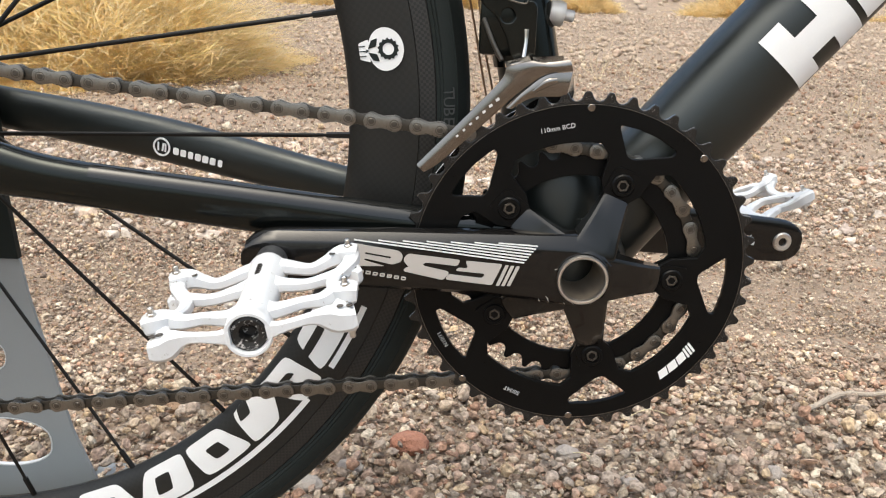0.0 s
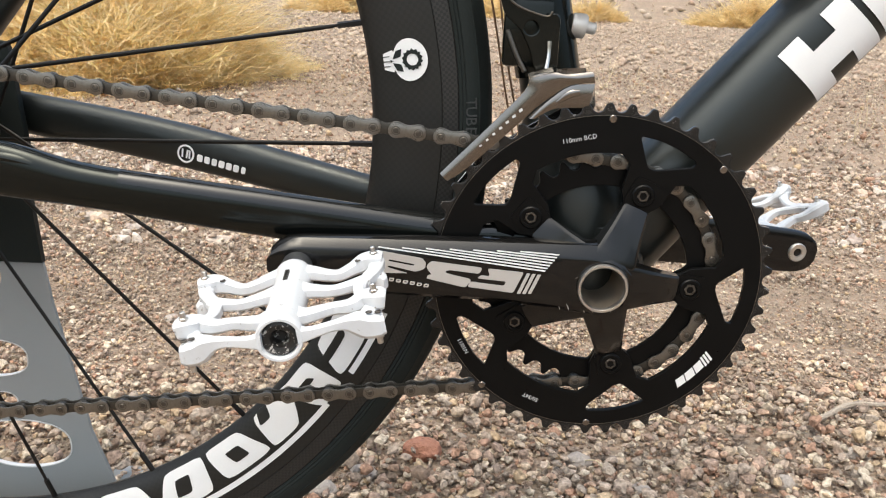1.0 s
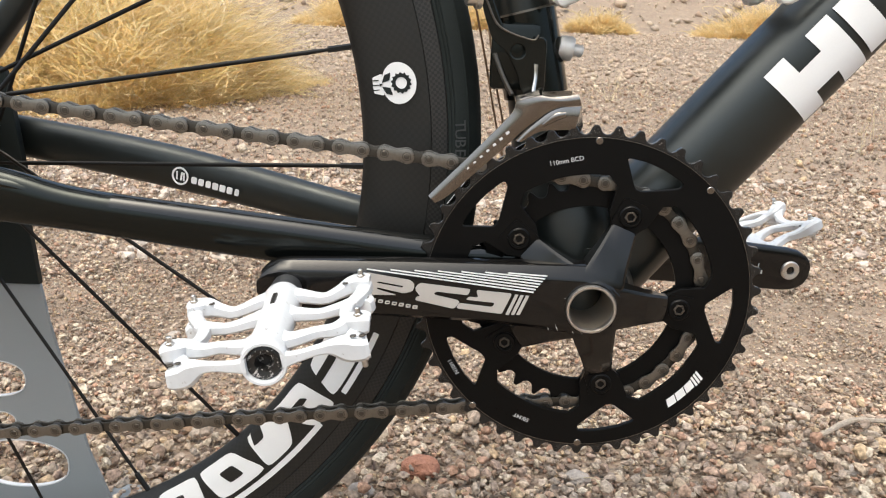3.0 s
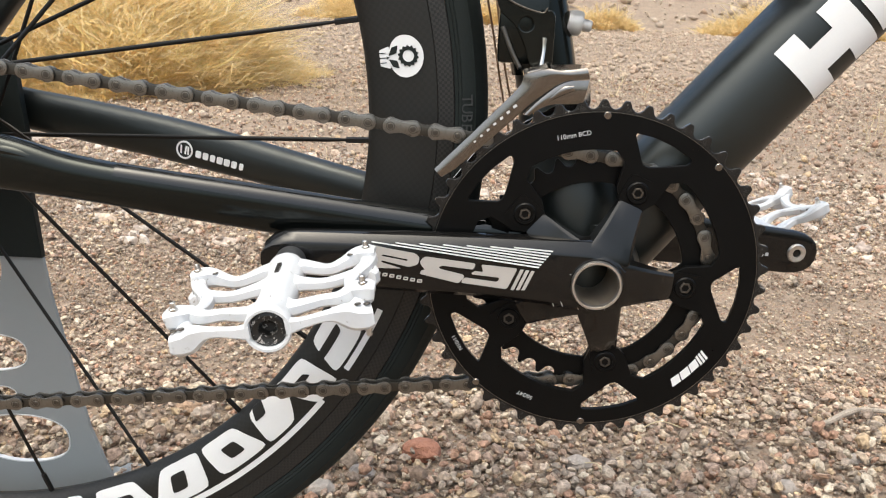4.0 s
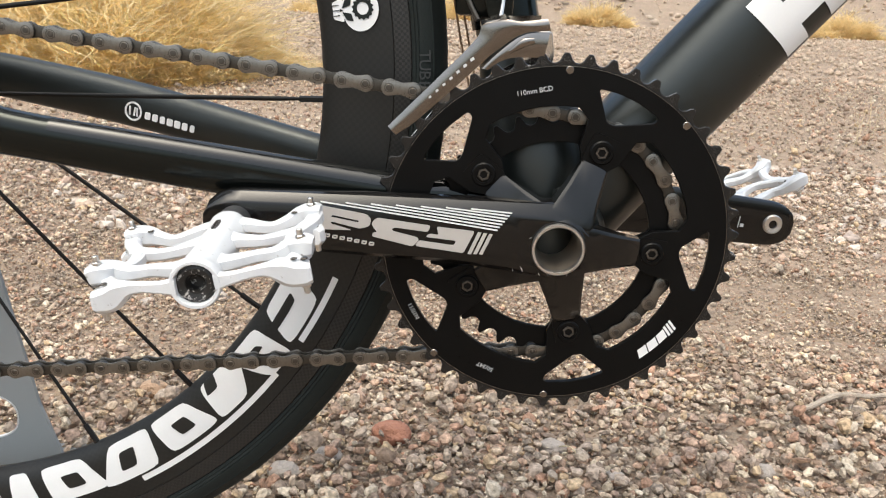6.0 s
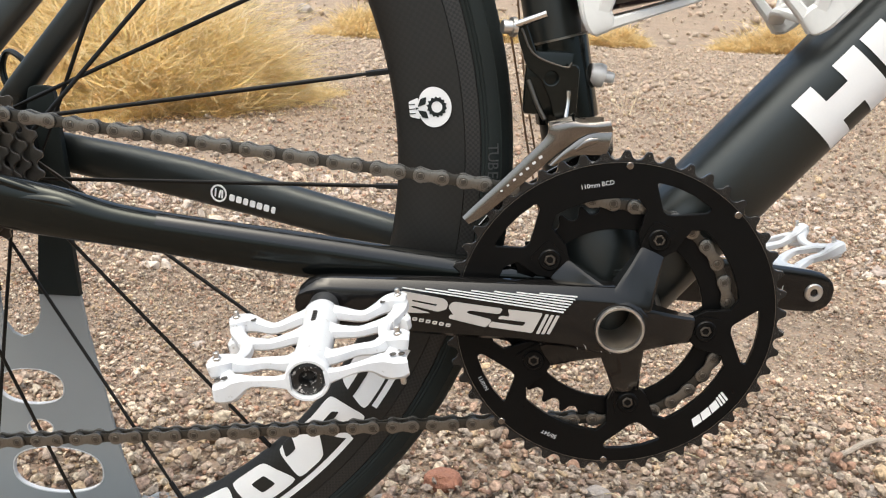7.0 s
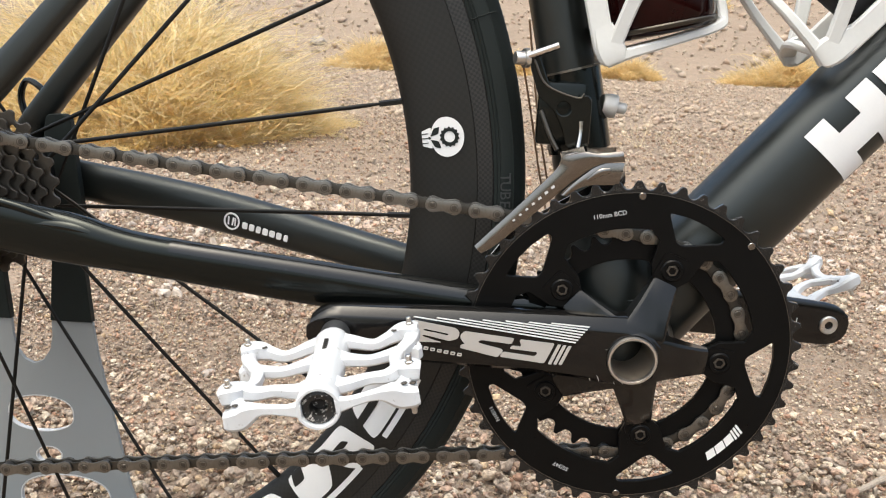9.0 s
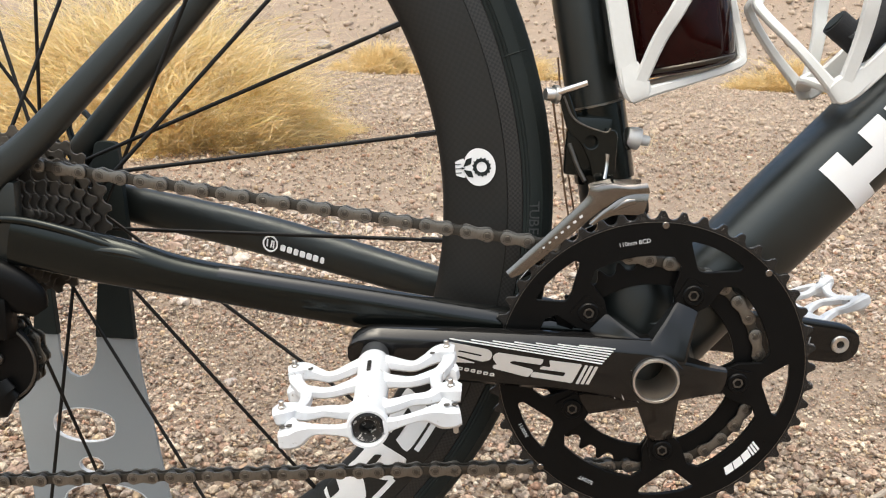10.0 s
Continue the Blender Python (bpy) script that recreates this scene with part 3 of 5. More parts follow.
part("protective_film", shell([(-0.062, -0.0305, 0.2855, 0.0108, 0.0150), (-0.095, -0.034, 0.288, 0.0105, 0.0140), (-0.190, -0.047, 0.3015, 0.0095, 0.0135), (-0.272, -0.0582, 0.3145, 0.0095, 0.0122)], 205, 262, 0.00045), FILM, near_stay, "clear glossy film stuck along the stay")
far_stay = part("chainstay", tube([(-0.030, 0.022, 0.272, 0.010, 0.014), (-0.148, 0.030, 0.2985, 0.0095, 0.0130), (-0.273, 0.050, 0.322, 0.0095, 0.0148), (-0.385, 0.064, 0.338, 0.007, 0.0140), (-0.41, 0.067, 0.342, 0.006, 0.012)], 28, 10, 2.4), FRAME, bicycle)
part("seatstay", tube([(-0.412, -0.0645, 0.368, 0.006, 0.0105), (-0.402, -0.064, 0.3787, 0.0072, 0.0098), (-0.375, -0.061, 0.4035, 0.0074, 0.0086), (-0.304, -0.053, 0.4813, 0.0070, 0.0070), (-0.232, -0.043, 0.562, 0.0068, 0.0068), (-0.12, -0.022, 0.70, 0.0068, 0.0068)], 28, 8, 3.4), FRAME, bicycle)
part("seatstay", tube([(-0.4185, 0.0630, 0.371, 0.006, 0.0105), (-0.4126, 0.062, 0.3783, 0.0072, 0.0102), (-0.4013, 0.060, 0.3925, 0.0074, 0.0092), (-0.3153, 0.050, 0.4885, 0.0076, 0.0082), (-0.235, 0.040, 0.574, 0.0072, 0.0076), (-0.12, 0.022, 0.70, 0.0072, 0.0074)], 28, 8, 3.4), FRAME, bicycle)
for y in (-0.064, 0.064):
    part("dropout", block(-0.425, -0.392, y - 0.004, y + 0.004, 0.318, 0.372, 0.002), FRAME, bicycle)

# rear wheel: rim, tyre, spokes, hub
side_profile = [(0.2735, 0.0), (0.2742, -0.0035), (0.278, -0.0070), (0.286, -0.0098), (0.298, -0.0120), (0.3160, -0.0130)]
rim = part("rear_wheel", lathe(side_profile + [(0.3165, -0.0124), (0.3165, 0.0124)] + [(r, -y) for r, y in side_profile[::-1]], 160, uv=0.0022), CARBON, bicycle, "deep black carbon rim with white lettering shapes", AT_HUB)
for s in (-1, 1):
    part("brake_track", lathe([(0.3160, s * 0.0120), (0.3167, s * 0.0127), (0.3258, s * 0.0121), (0.3266, s * 0.0108), (0.3258, s * 0.008)], 160, uv=0.0016), BRAKE, rim)
tyre_profile = [(0.3250, -0.0085), (0.3266, -0.0112), (0.3284, -0.0119), (0.3288, -0.0115), (0.3293, -0.0121), (0.3304, -0.0124), (0.3308, -0.0120), (0.3313, -0.0125), (0.3340, -0.0124), (0.3385, -0.0107), (0.3387, -0.0109), (0.3391, -0.0108), (0.3393, -0.0103), (0.3432, -0.0072), (0.3458, -0.0035), (0.3466, 0)]
tyre = part("tyre", lathe(tyre_profile + [(r, -y) for r, y in tyre_profile[-2::-1]], 160), RUBBER, rim, "black slick rubber tyre")



# chainrings
def toothed(n, samples=12, trim=0.0, top=0.01):
    """Outline of a sprocket with n teeth for half-inch chain, cut off above top; a gap stands at angle zero."""
    pitch = 0.0127 / (2 * math.sin(math.pi / n))
    out = []
    for k in range(n):
        for j in range(samples):
            u = j / samples
            s = min(u, 1 - u) * 0.0127
            if s < 0.0038:
                r = pitch - math.sqrt(0.00397 ** 2 - s ** 2)
            else:
                r = min(pitch - 0.0011 + (s - 0.0038) / 0.0014 * 0.0030, pitch + 0.0019 + 0.0005 * (s - 0.0052) / 0.0011)
            a = 2 * math.pi * (k + u) / n
            r = min(r, pitch + top)
            out.append(((r - trim) * math.cos(a), (r - trim) * math.sin(a)))
    return out


def turned(loop, deg):
    c, s = math.cos(radians(deg)), math.sin(radians(deg))
    return [(x * c - z * s, x * s + z * c) for x, z in loop]


BOLT_AT = [67.5 - 72 * k for k in range(5)]


def carrier(r_out, r_in, r_tab, wide, narrow):
    """Inner outline of a ring with five tabs that reach in to the bolts."""
    out = []
    for a in BOLT_AT[::-1]:
        out += [(r_in * math.cos(radians(a - wide)), r_in * math.sin(radians(a - wide)))]
        out += [(r * math.cos(radians(a + d)), r * math.sin(radians(a + d))) for r, d in ((r_in * 0.93, -wide * 0.72), (r_tab + 0.008, -narrow), (r_tab, -narrow * 0.7), (r_tab, narrow * 0.7), (r_tab + 0.008, narrow), (r_in * 0.93, wide * 0.72))]
        out += arc(r_in, a + wide, a + 72 - wide, 8)[:-1]
    return out


big_body = [arc(0.0962, 0, 360, 121)[:-1], carrier(0.096, 0.0745, 0.0465, 17, 13)]
for a in BOLT_AT:
    tri = [(0.0862, 11.5), (0.0868, 4), (0.0868, -4), (0.0865, -12.5), (0.0830, -12.8), (0.0705, 0.5), (0.0705, 4.0)]
    big_body.append(rounded([(r * math.cos(radians(a + d)), r * math.sin(radians(a + d))) for r, d in tri], 0.0022))
ring = part("chainring", flat(big_body, 0.0032, 0.0004), RING, bicycle, "large black alloy chainring with fifty teeth", AT_BB @ Matrix.Translation((0, -0.0452, 0)))


def bare_edges(me, face, edge, radius):
    """The cut edges of a toothed plate take a material of their own."""
    me.materials.append(face)
    me.materials.append(edge)
    for f in me.polygons:
        if abs(f.normal.y) < 0.9 and math.hypot(f.center.x, f.center.z) > radius:
            f.material_index = 1
    return me


part("teeth", bare_edges(flat([turned(toothed(50, 12, 0.0, 0.0012), 1.2), arc(0.0955, 0, 360, 121)[:-1]], 0.0028, 0.0005), TOOTH, TOOTH_EDGE, 0.0962), TOOTH, ring, "worn chainring teeth with bright edges", Matrix.Identity(4))
small = part("chainring", flat([turned(toothed(34), 84), carrier(0.064, 0.0545, 0.0465, 13, 11)], 0.0026, 0.0004), RING, bicycle, "small black inner chainring", AT_BB @ Matrix.Translation((0, -0.0385, 0)))

# spider and bolts
for k, a in enumerate(BOLT_AT):
    bolt = disc(0.0066, -0.0492, -0.0395, 24, 0.0007, hole=0.0044)
    head = part("chainring_bolt", bolt, RING, bicycle, at=AT_BB @ Matrix.Rotation(-radians(a), 4, "Y") @ Matrix.Translation((0.055, 0, 0)))
    part("bolt_socket", disc(0.0036, -0.0488, -0.0470, 6, 0.0004, hole=0.0023), SPROCKET, head, "worn hexagon socket")
    part("socket_floor", disc(0.0046, -0.0482, -0.0440, 16, 0.0002), RING, head)

# chain
R34 = 0.0127 / (2 * math.sin(math.pi / 34))
TOP, LOW = 83.95, -84.95
SWAY = 0.025


def chain_path(s):
    """Place and heading of the chain at s metres from where the top run meets the ring."""
    if s < 0:
        a = radians(TOP)
        d = Vector((math.sin(a), -math.cos(a)))
        p = Vector((R34 * math.cos(a), R34 * math.sin(a))) + d * s
        return p, math.atan2(d.y, d.x)
    turn = s / R34
    if turn < radians(TOP - LOW):
        a = radians(TOP) - turn
        return Vector((R34 * math.cos(a), R34 * math.sin(a))), a - math.pi / 2
    a = radians(LOW)
    d = Vector((math.sin(a), -math.cos(a)))
    return Vector((R34 * math.cos(a), R34 * math.sin(a))) + d * (s - R34 * radians(TOP - LOW)), math.atan2(d.y, d.x)


def link_mesh(wide, waist, y, thick, pins, steel):
    out = [(-0.00635 + x, z) for x, z in arc(wide, 60, 300, 11)] + [(0, -wide * waist)] + [(0.00635 + x, z) for x, z in arc(wide, -120, 120, 11)] + [(0, wide * waist)]
    bm = bmesh.new()
    me = flat([out], thick, 0.00025)
    for s in (-1, 1):
        me.transform(Matrix.Translation((0, s * y, 0)))
        bm.from_mesh(me)
        me.transform(Matrix.Translation((0, -s * y, 0)))
    bpy.data.meshes.remove(me)
    rim_count = len(bm.faces)
    if pins:
        for x in (-0.00635, 0.00635):
            joined(bm, moved(disc(0.0026, -y - 0.00058, -y, 16, 0.0001, hole=0.0021), Matrix.Translation((x, 0, 0))))
            joined(bm, moved(disc(0.0008, -y - 0.00085, -y, 10, 0.0001), Matrix.Translation((x, 0, 0))))
        for x in (-0.00635, 0.00635):
            joined(bm, moved(disc(0.0018, -y - 0.0008, y + 0.0008, 14, 0.0004), Matrix.Translation((x, 0, 0))))
    bm.faces.ensure_lookup_table()
    for f in bm.faces[rim_count:] if pins else ():
        f.material_index = 1
    me = bpy.data.meshes.new("link")
    bm.to_mesh(me)
    bm.free()
    me.materials.append(steel)
    me.materials.append(PIN)
    return smooth(me)


CHAIN_Y = -0.0385
outer, inner = link_mesh(0.0044, 0.66, 0.0030, 0.0011, True, CHAIN), link_mesh(0.0041, 0.70, 0.0017, 0.0008, False, CHAIN_DARK)
step = 2 * R34 * math.asin(0.0127 / 2 / R34)
rollers = bmesh.new()
places = []
for k in range(-35, 56):
    p, h = chain_path(k * step - 0.0012)
    places.append(p)
    joined(rollers, moved(disc(0.0038, -0.0012, 0.0012, 12, 0.0002), Matrix.Translation((p.x, SWAY * min(p.x, 0), p.y))))
chain = part("chain", rollers, PIN, bicycle, "oily grey brown roller chain on the small ring", AT_BB @ Matrix.Translation((0, CHAIN_Y, 0)))
for k, (p, q) in enumerate(zip(places, places[1:])):
    m, d = (p + q) / 2, q - p
    part("link", outer if k % 2 else inner, CHAIN, chain, at=pose(m.x, SWAY * min(m.x, 0), m.y) @ Matrix.Rotation(math.atan(SWAY) if m.x < -0.006 else 0, 4, "Z") @ Matrix.Rotation(-math.atan2(d.y, d.x), 4, "Y"))



# cranks, spider and pedals
def loft(rings, bm=None):
    """Joins closed rings of points into a solid."""
    bm = bm or bmesh.new()
    rows = [[bm.verts.new(p) for p in ring] for ring in rings]
    n = len(rows[0])
    for p, q in zip(rows, rows[1:]):
        for i in range(n):
            bm.faces.new((p[i], p[(i + 1) % n], q[(i + 1) % n], q[i]))
    bm.faces.new(rows[0][::-1])
    bm.faces.new(rows[-1])
    return bm


def crank_section(x, z, hh, front, back):
    f, b = front, back
    prof = [(f, -0.62), (f, 0.60), (f + 0.0006, 0.68), (f + 0.0044, 0.95), (f + 0.0060, 0.99), (b - 0.003, 1.0), (b - 0.0008, 0.94), (b, 0.8), (b, -0.8), (b - 0.0008, -0.94), (b - 0.003, -1.0), (f + 0.005, -0.98), (f + 0.0012, -0.82)]
    return [(x, y, z + hh * w) for y, w in prof]


def crank_body(toe):
    """An arm from the axle at zero to the pedal hole 172 mm out along -x, its outer face at y = -0.062 and beyond."""
    rows = []
    for x, z, hh, th in ((0.0165, 0.001, 0.010, 0.017), (0.012, 0.001, 0.0165, 0.017), (-0.004, 0.002, 0.0225, 0.0175), (-0.025, 0.0045, 0.0200, 0.0165), (-0.055, 0.0065, 0.0182, 0.0155), (-0.10, 0.0078, 0.0172, 0.0145), (-0.14, 0.0088, 0.0162, 0.0135), (-0.160, 0.0092, 0.0158, 0.013), (-0.167, 0.0093, 0.0150, 0.0128), (-0.1725, 0.0093, 0.0128, 0.0124), (-0.1765, 0.0093, 0.0092, 0.0118), (-0.1785, 0.0093, 0.0045, 0.011)):
        f = -0.062 + toe * x
        rows.append(crank_section(x * 1.055 if x < 0 else x, z, hh, f, f + th))
    return loft(rows)


def bored(bm, radius, y0, y1):
    """The same solid with a round hole along y through its axle."""
    obs = []
    for name, b in (("solid", bm), ("drill", disc(radius, y0, y1, 48, 0.0001))):
        bmesh.ops.recalc_face_normals(b, faces=b.faces)
        me = bpy.data.meshes.new(name)
        b.to_mesh(me)
        b.free()
        obs.append(new(name, me))
    cut = obs[0].modifiers.new("bore", "BOOLEAN")
    cut.operation, cut.object, cut.solver = "DIFFERENCE", obs[1], "EXACT"
    me = bpy.data.meshes.new_from_object(obs[0].evaluated_get(bpy.context.evaluated_depsgraph_get()))
    for ob in obs:
        bpy.data.objects.remove(ob)
    me.materials.clear()
    return smooth(me, 26)


crank = part("crank_arm", bored(crank_body(0.06), 0.0138, -0.08, -0.02), CRANK, bicycle, "polished black crank arm with silver print", AT_BB)
part("axle_boss", disc(0.0185, -0.0619, -0.040, 40, 0.0035, hole=0.0140), CRANK, crank)
part("axle_ring", lathe([(0.0143, -0.0628), (0.0146, -0.0645), (0.0140, -0.0658), (0.0128, -0.0658), (0.0122, -0.0648), (0.0122, -0.050)], 48), ALLOY, crank, "bare metal ring round the hollow axle")
part("hollow_axle", lathe([(0.0122, -0.063), (0.0118, -0.045), (0.0116, 0.06)], 40), HOLLOW, crank, "dull dark bore of the axle")
for a in BOLT_AT:
    w0, w1 = 0.0115, 0.0078
    rows = []
    for u, w, f in ((0.0142, 0.0136, -0.0607), (0.0165, 0.0130, -0.0604), (0.020, w0 + 0.0008, -0.0590), (0.034, 0.0096, -0.0543), (0.0465, w1, -0.0502), (0.0475, w1 - 0.0008, -0.0492)):
        rows.append([(u, f + 0.0010, -w), (u, f, -w * 0.84), (u, f, 0), (u, f, w * 0.84), (u, f + 0.0010, w), (u, -0.0445, w), (u, -0.0445, -w)])
    part("spider_arm", loft(rows), CRANK, crank, at=Matrix.Rotation(-radians(a), 4, "Y"), angle=28)
    part("bolt_seat", loft([[(u, y, z) for u, z in rounded([(0.0468, -0.0088), (0.064, -0.0080), (0.064, 0.0080), (0.0468, 0.0088)], 0.003)] for y in (-0.0478, -0.0425)]), RING, ring, at=Matrix.Translation((0, 0.0452, 0)) @ Matrix.Rotation(-radians(a), 4, "Y"))
far_crank = part("crank_arm", crank_body(0.045), CRANK, bicycle, "black crank arm seen from its inner side", AT_BB @ Matrix.Translation((-0.0105, 0, 0)) @ Matrix.Rotation(radians(180), 4, "Z") @ Matrix.Rotation(radians(-6.2), 4, "Y"), 26)


def on_face(x=0.0, z=0.0, turn=0.0, lift=0.0):
    """A place on the outer face of the near crank arm."""
    return Matrix.Translation((0, -0.0622, 0)) @ Matrix.Rotation(math.atan(0.06), 4, "Z") @ Matrix.Translation((x, -lift, z)) @ Matrix.Rotation(-turn, 4, "Y")


def mm(*points):
    return [(x / 1000, z / 1000) for x, z in points]


for outline in (
        [mm((-127.8, 19.3), (-103.0, 15.2), (-100.6, 12.6), (-101.5, 8.8), (-106.5, 7.2), (-121.5, 10.6), (-122.2, 9.6), (-110.5, 6.2), (-127.2, 6.2)), mm((-121.9, 13.2), (-107.5, 10.6), (-107.0, 11.6), (-121.0, 14.1))],
        [mm((-97.5, 13.6), (-69.0, 10.3), (-70.5, 6.7), (-88.0, 8.6), (-90.0, 7.6), (-89.0, 6.6), (-75.8, 3.6), (-75.0, 2.2), (-78.2, -1.6), (-100.5, 3.4), (-99.2, 5.8), (-97.2, 5.4), (-100.3, 9.4), (-100.0, 11.6))],
        [mm((-66.0, 9.9), (-45.4, 8.1), (-50.8, -4.3), (-77.0, -1.2), (-75.3, 2.0), (-56.2, -0.2), (-55.0, 2.4), (-71.7, 4.0), (-69.8, 5.9), (-64.6, 5.3))]):
    part("silver_print", flat([rounded(outline[0], 0.0012, 3)] + [rounded(o, 0.0005, 3) for o in outline[1:]], 0.0003), DECAL_S, crank, at=on_face())
for k in range(3):
    s = 3.1 * k
    part("slanted_bar", flat([mm((-43.7 + s, 7.6 - 0.3 * k), (-41.8 + s, 7.4 - 0.3 * k), (-46.7 + s, -4.8), (-48.6 + s, -4.6))], 0.0003), DECAL_S, crank, at=on_face())
for k in range(7):
    x0, z0, x1, z1 = -127.5 + 13.2 * k, 21.2 - 0.15 * k, -33.2 + 1.2 * k, 9.0 + 1.62 * k
    part("thin_stripe", flat([mm((x0, z0 + 0.35), (x1, z1 + 0.4), (x1 - 0.3, z1 - 0.4), (x0, z0 - 0.35))], 0.0003), DECAL_W, crank, at=on_face())
for k in range(8):
    x, z = -0.1275 + 0.0039 * k, 0.0036 - 0.00064 * k
    part("small_bar", flat([rounded(mm((-1.6, -0.9), (1.2, -1.1), (1.6, 0.9), (-1.2, 1.1)), 0.0005, 3), mm((-0.7, -0.25), (0.6, -0.35), (0.7, 0.25), (-0.6, 0.35))], 0.0003), DECAL_S, crank, at=on_face(x, z))

# scratches in the lacquer round the axle
for x, z, dx, dz, w in ((-19.8, -10.3, 2.0, -4.0, 0.35), (-6.4, -12.4, 3.0, -3.6, 0.4), (5.8, -13.0, 0.6, -2.4, 0.4), (13.2, -1.2, 1.2, -2.4, 0.35), (-15.8, 5.2, 1.4, 0.5, 0.25), (-24.0, -12.0, 0.8, -2.0, 0.25), (-9.5, -14.2, 0.8, -1.4, 0.3), (9.0, 9.8, 0.8, -1.2, 0.25)):
    part("scratch", flat([mm((x, z), (x + dx * 0.5 + w, z + dz * 0.45), (x + dx, z + dz), (x + dx * 0.5 - w * 0.4, z + dz * 0.5))], 0.0003), DECAL_S, crank, at=on_face())


def beam(rows, axis, bm=None, steps=5, cut=0.28):
    """A cast bar with flat faces and chamfered edges through rows of (x, y, z, half width along axis, half height)."""
    bm = bm or bmesh.new()
    r = glide(rows, steps)
    way = np.gradient(r[:, :3], axis=0)
    rings = []
    for k in range(len(r)):
        t = Vector(way[k]).normalized()
        a = Vector(axis)
        a = (a - t * a.dot(t)).normalized()
        b = t.cross(a)
        w, h = r[k, 3], r[k, 4]
        c = cut * 2 * min(w, h) * 0.7
        ring = ((w, h - c), (w - c, h), (c - w, h), (-w, h - c), (-w, c - h), (c - w, -h), (w - c, -h), (w, c - h))
        rings.append([bm.verts.new(Vector(r[k, :3]) + a * u + b * v) for u, v in ring])
    for p, q in zip(rings, rings[1:]):
        for i in range(8):
            bm.faces.new((p[i], p[(i + 1) % 8], q[(i + 1) % 8], q[i]))
    bm.faces.new(rings[0][::-1])
    bm.faces.new(rings[-1])
    return bm


# bars of one half of the pedal's platform in millimetres: out from the axle, along it, up, half width, half height
BARS = (
    ((4, -92, 2.5, 5, 3.6), (11, -97, 2.8, 3.8, 3.2), (23, -103, 1.6, 2.7, 2.8), (31, -99, 2.4, 3.0, 3.2), (38, -96.5, 4.2, 4.2, 4.6), (44, -97.5, 4.8, 5.2, 4.8), (47.5, -98, 4.4, 4.4, 4.0)),
    ((4, -119, 2.0, 6.5, 3.6), (11, -123, 2.4, 3.8, 3.0), (22, -126.5, 2.0, 2.7, 2.6), (31, -122, 1.4, 3.0, 2.8), (38.5, -118, 1.2, 4.0, 3.2)),
    ((4, -153, 2.0, 6.5, 3.6), (11, -155.5, 2.4, 4.0, 3.0), (22, -150.5, 2.0, 2.8, 2.6), (31, -151.5, 2.4, 3.2, 3.0), (38, -150, 3.8, 4.2, 4.2), (44, -153.5, 4.8, 5.4, 4.6), (47.5, -154, 4.2, 4.4, 3.8)),
    ((7.5, -171.5, 0, 2.6, 3.9), (14, -170.6, 0.2, 2.0, 2.6), (22, -168.8, 0.8, 2.0, 2.2), (28, -166.6, 0.4, 2.3, 2.8), (33, -163.8, -1.4, 3.8, 4.8), (37.5, -161.4, -3.8, 5.0, 5.6), (42.5, -159.6, -5.0, 5.4, 5.2), (45.5, -159.2, -5.0, 4.6, 4.4)),
)
LINKS = (
    ((44.5, -97, 3.0, 4.2, 3.6), (43, -106, 1.6, 3.6, 3.4), (38.5, -116, 1.0, 3.4, 3.2), (35.5, -124, 0.8, 3.2, 3.0), (35.5, -136, 0.8, 3.0, 2.8), (38.5, -146, 2.0, 3.4, 3.2), (43.5, -152.5, 3.4, 4.0, 3.6)),
    ((43, -151, 1.6, 3.6, 3.2), (40, -156, 0.0, 3.4, 3.2), (36.5, -162, -1.4, 3.4, 3.2)),
    ((43.5, -102, -1.0, 3.4, 3.4), (44.5, -107.5, -3.6, 4.4, 4.2), (43.5, -113, -3.4, 3.4, 3.6)),
)


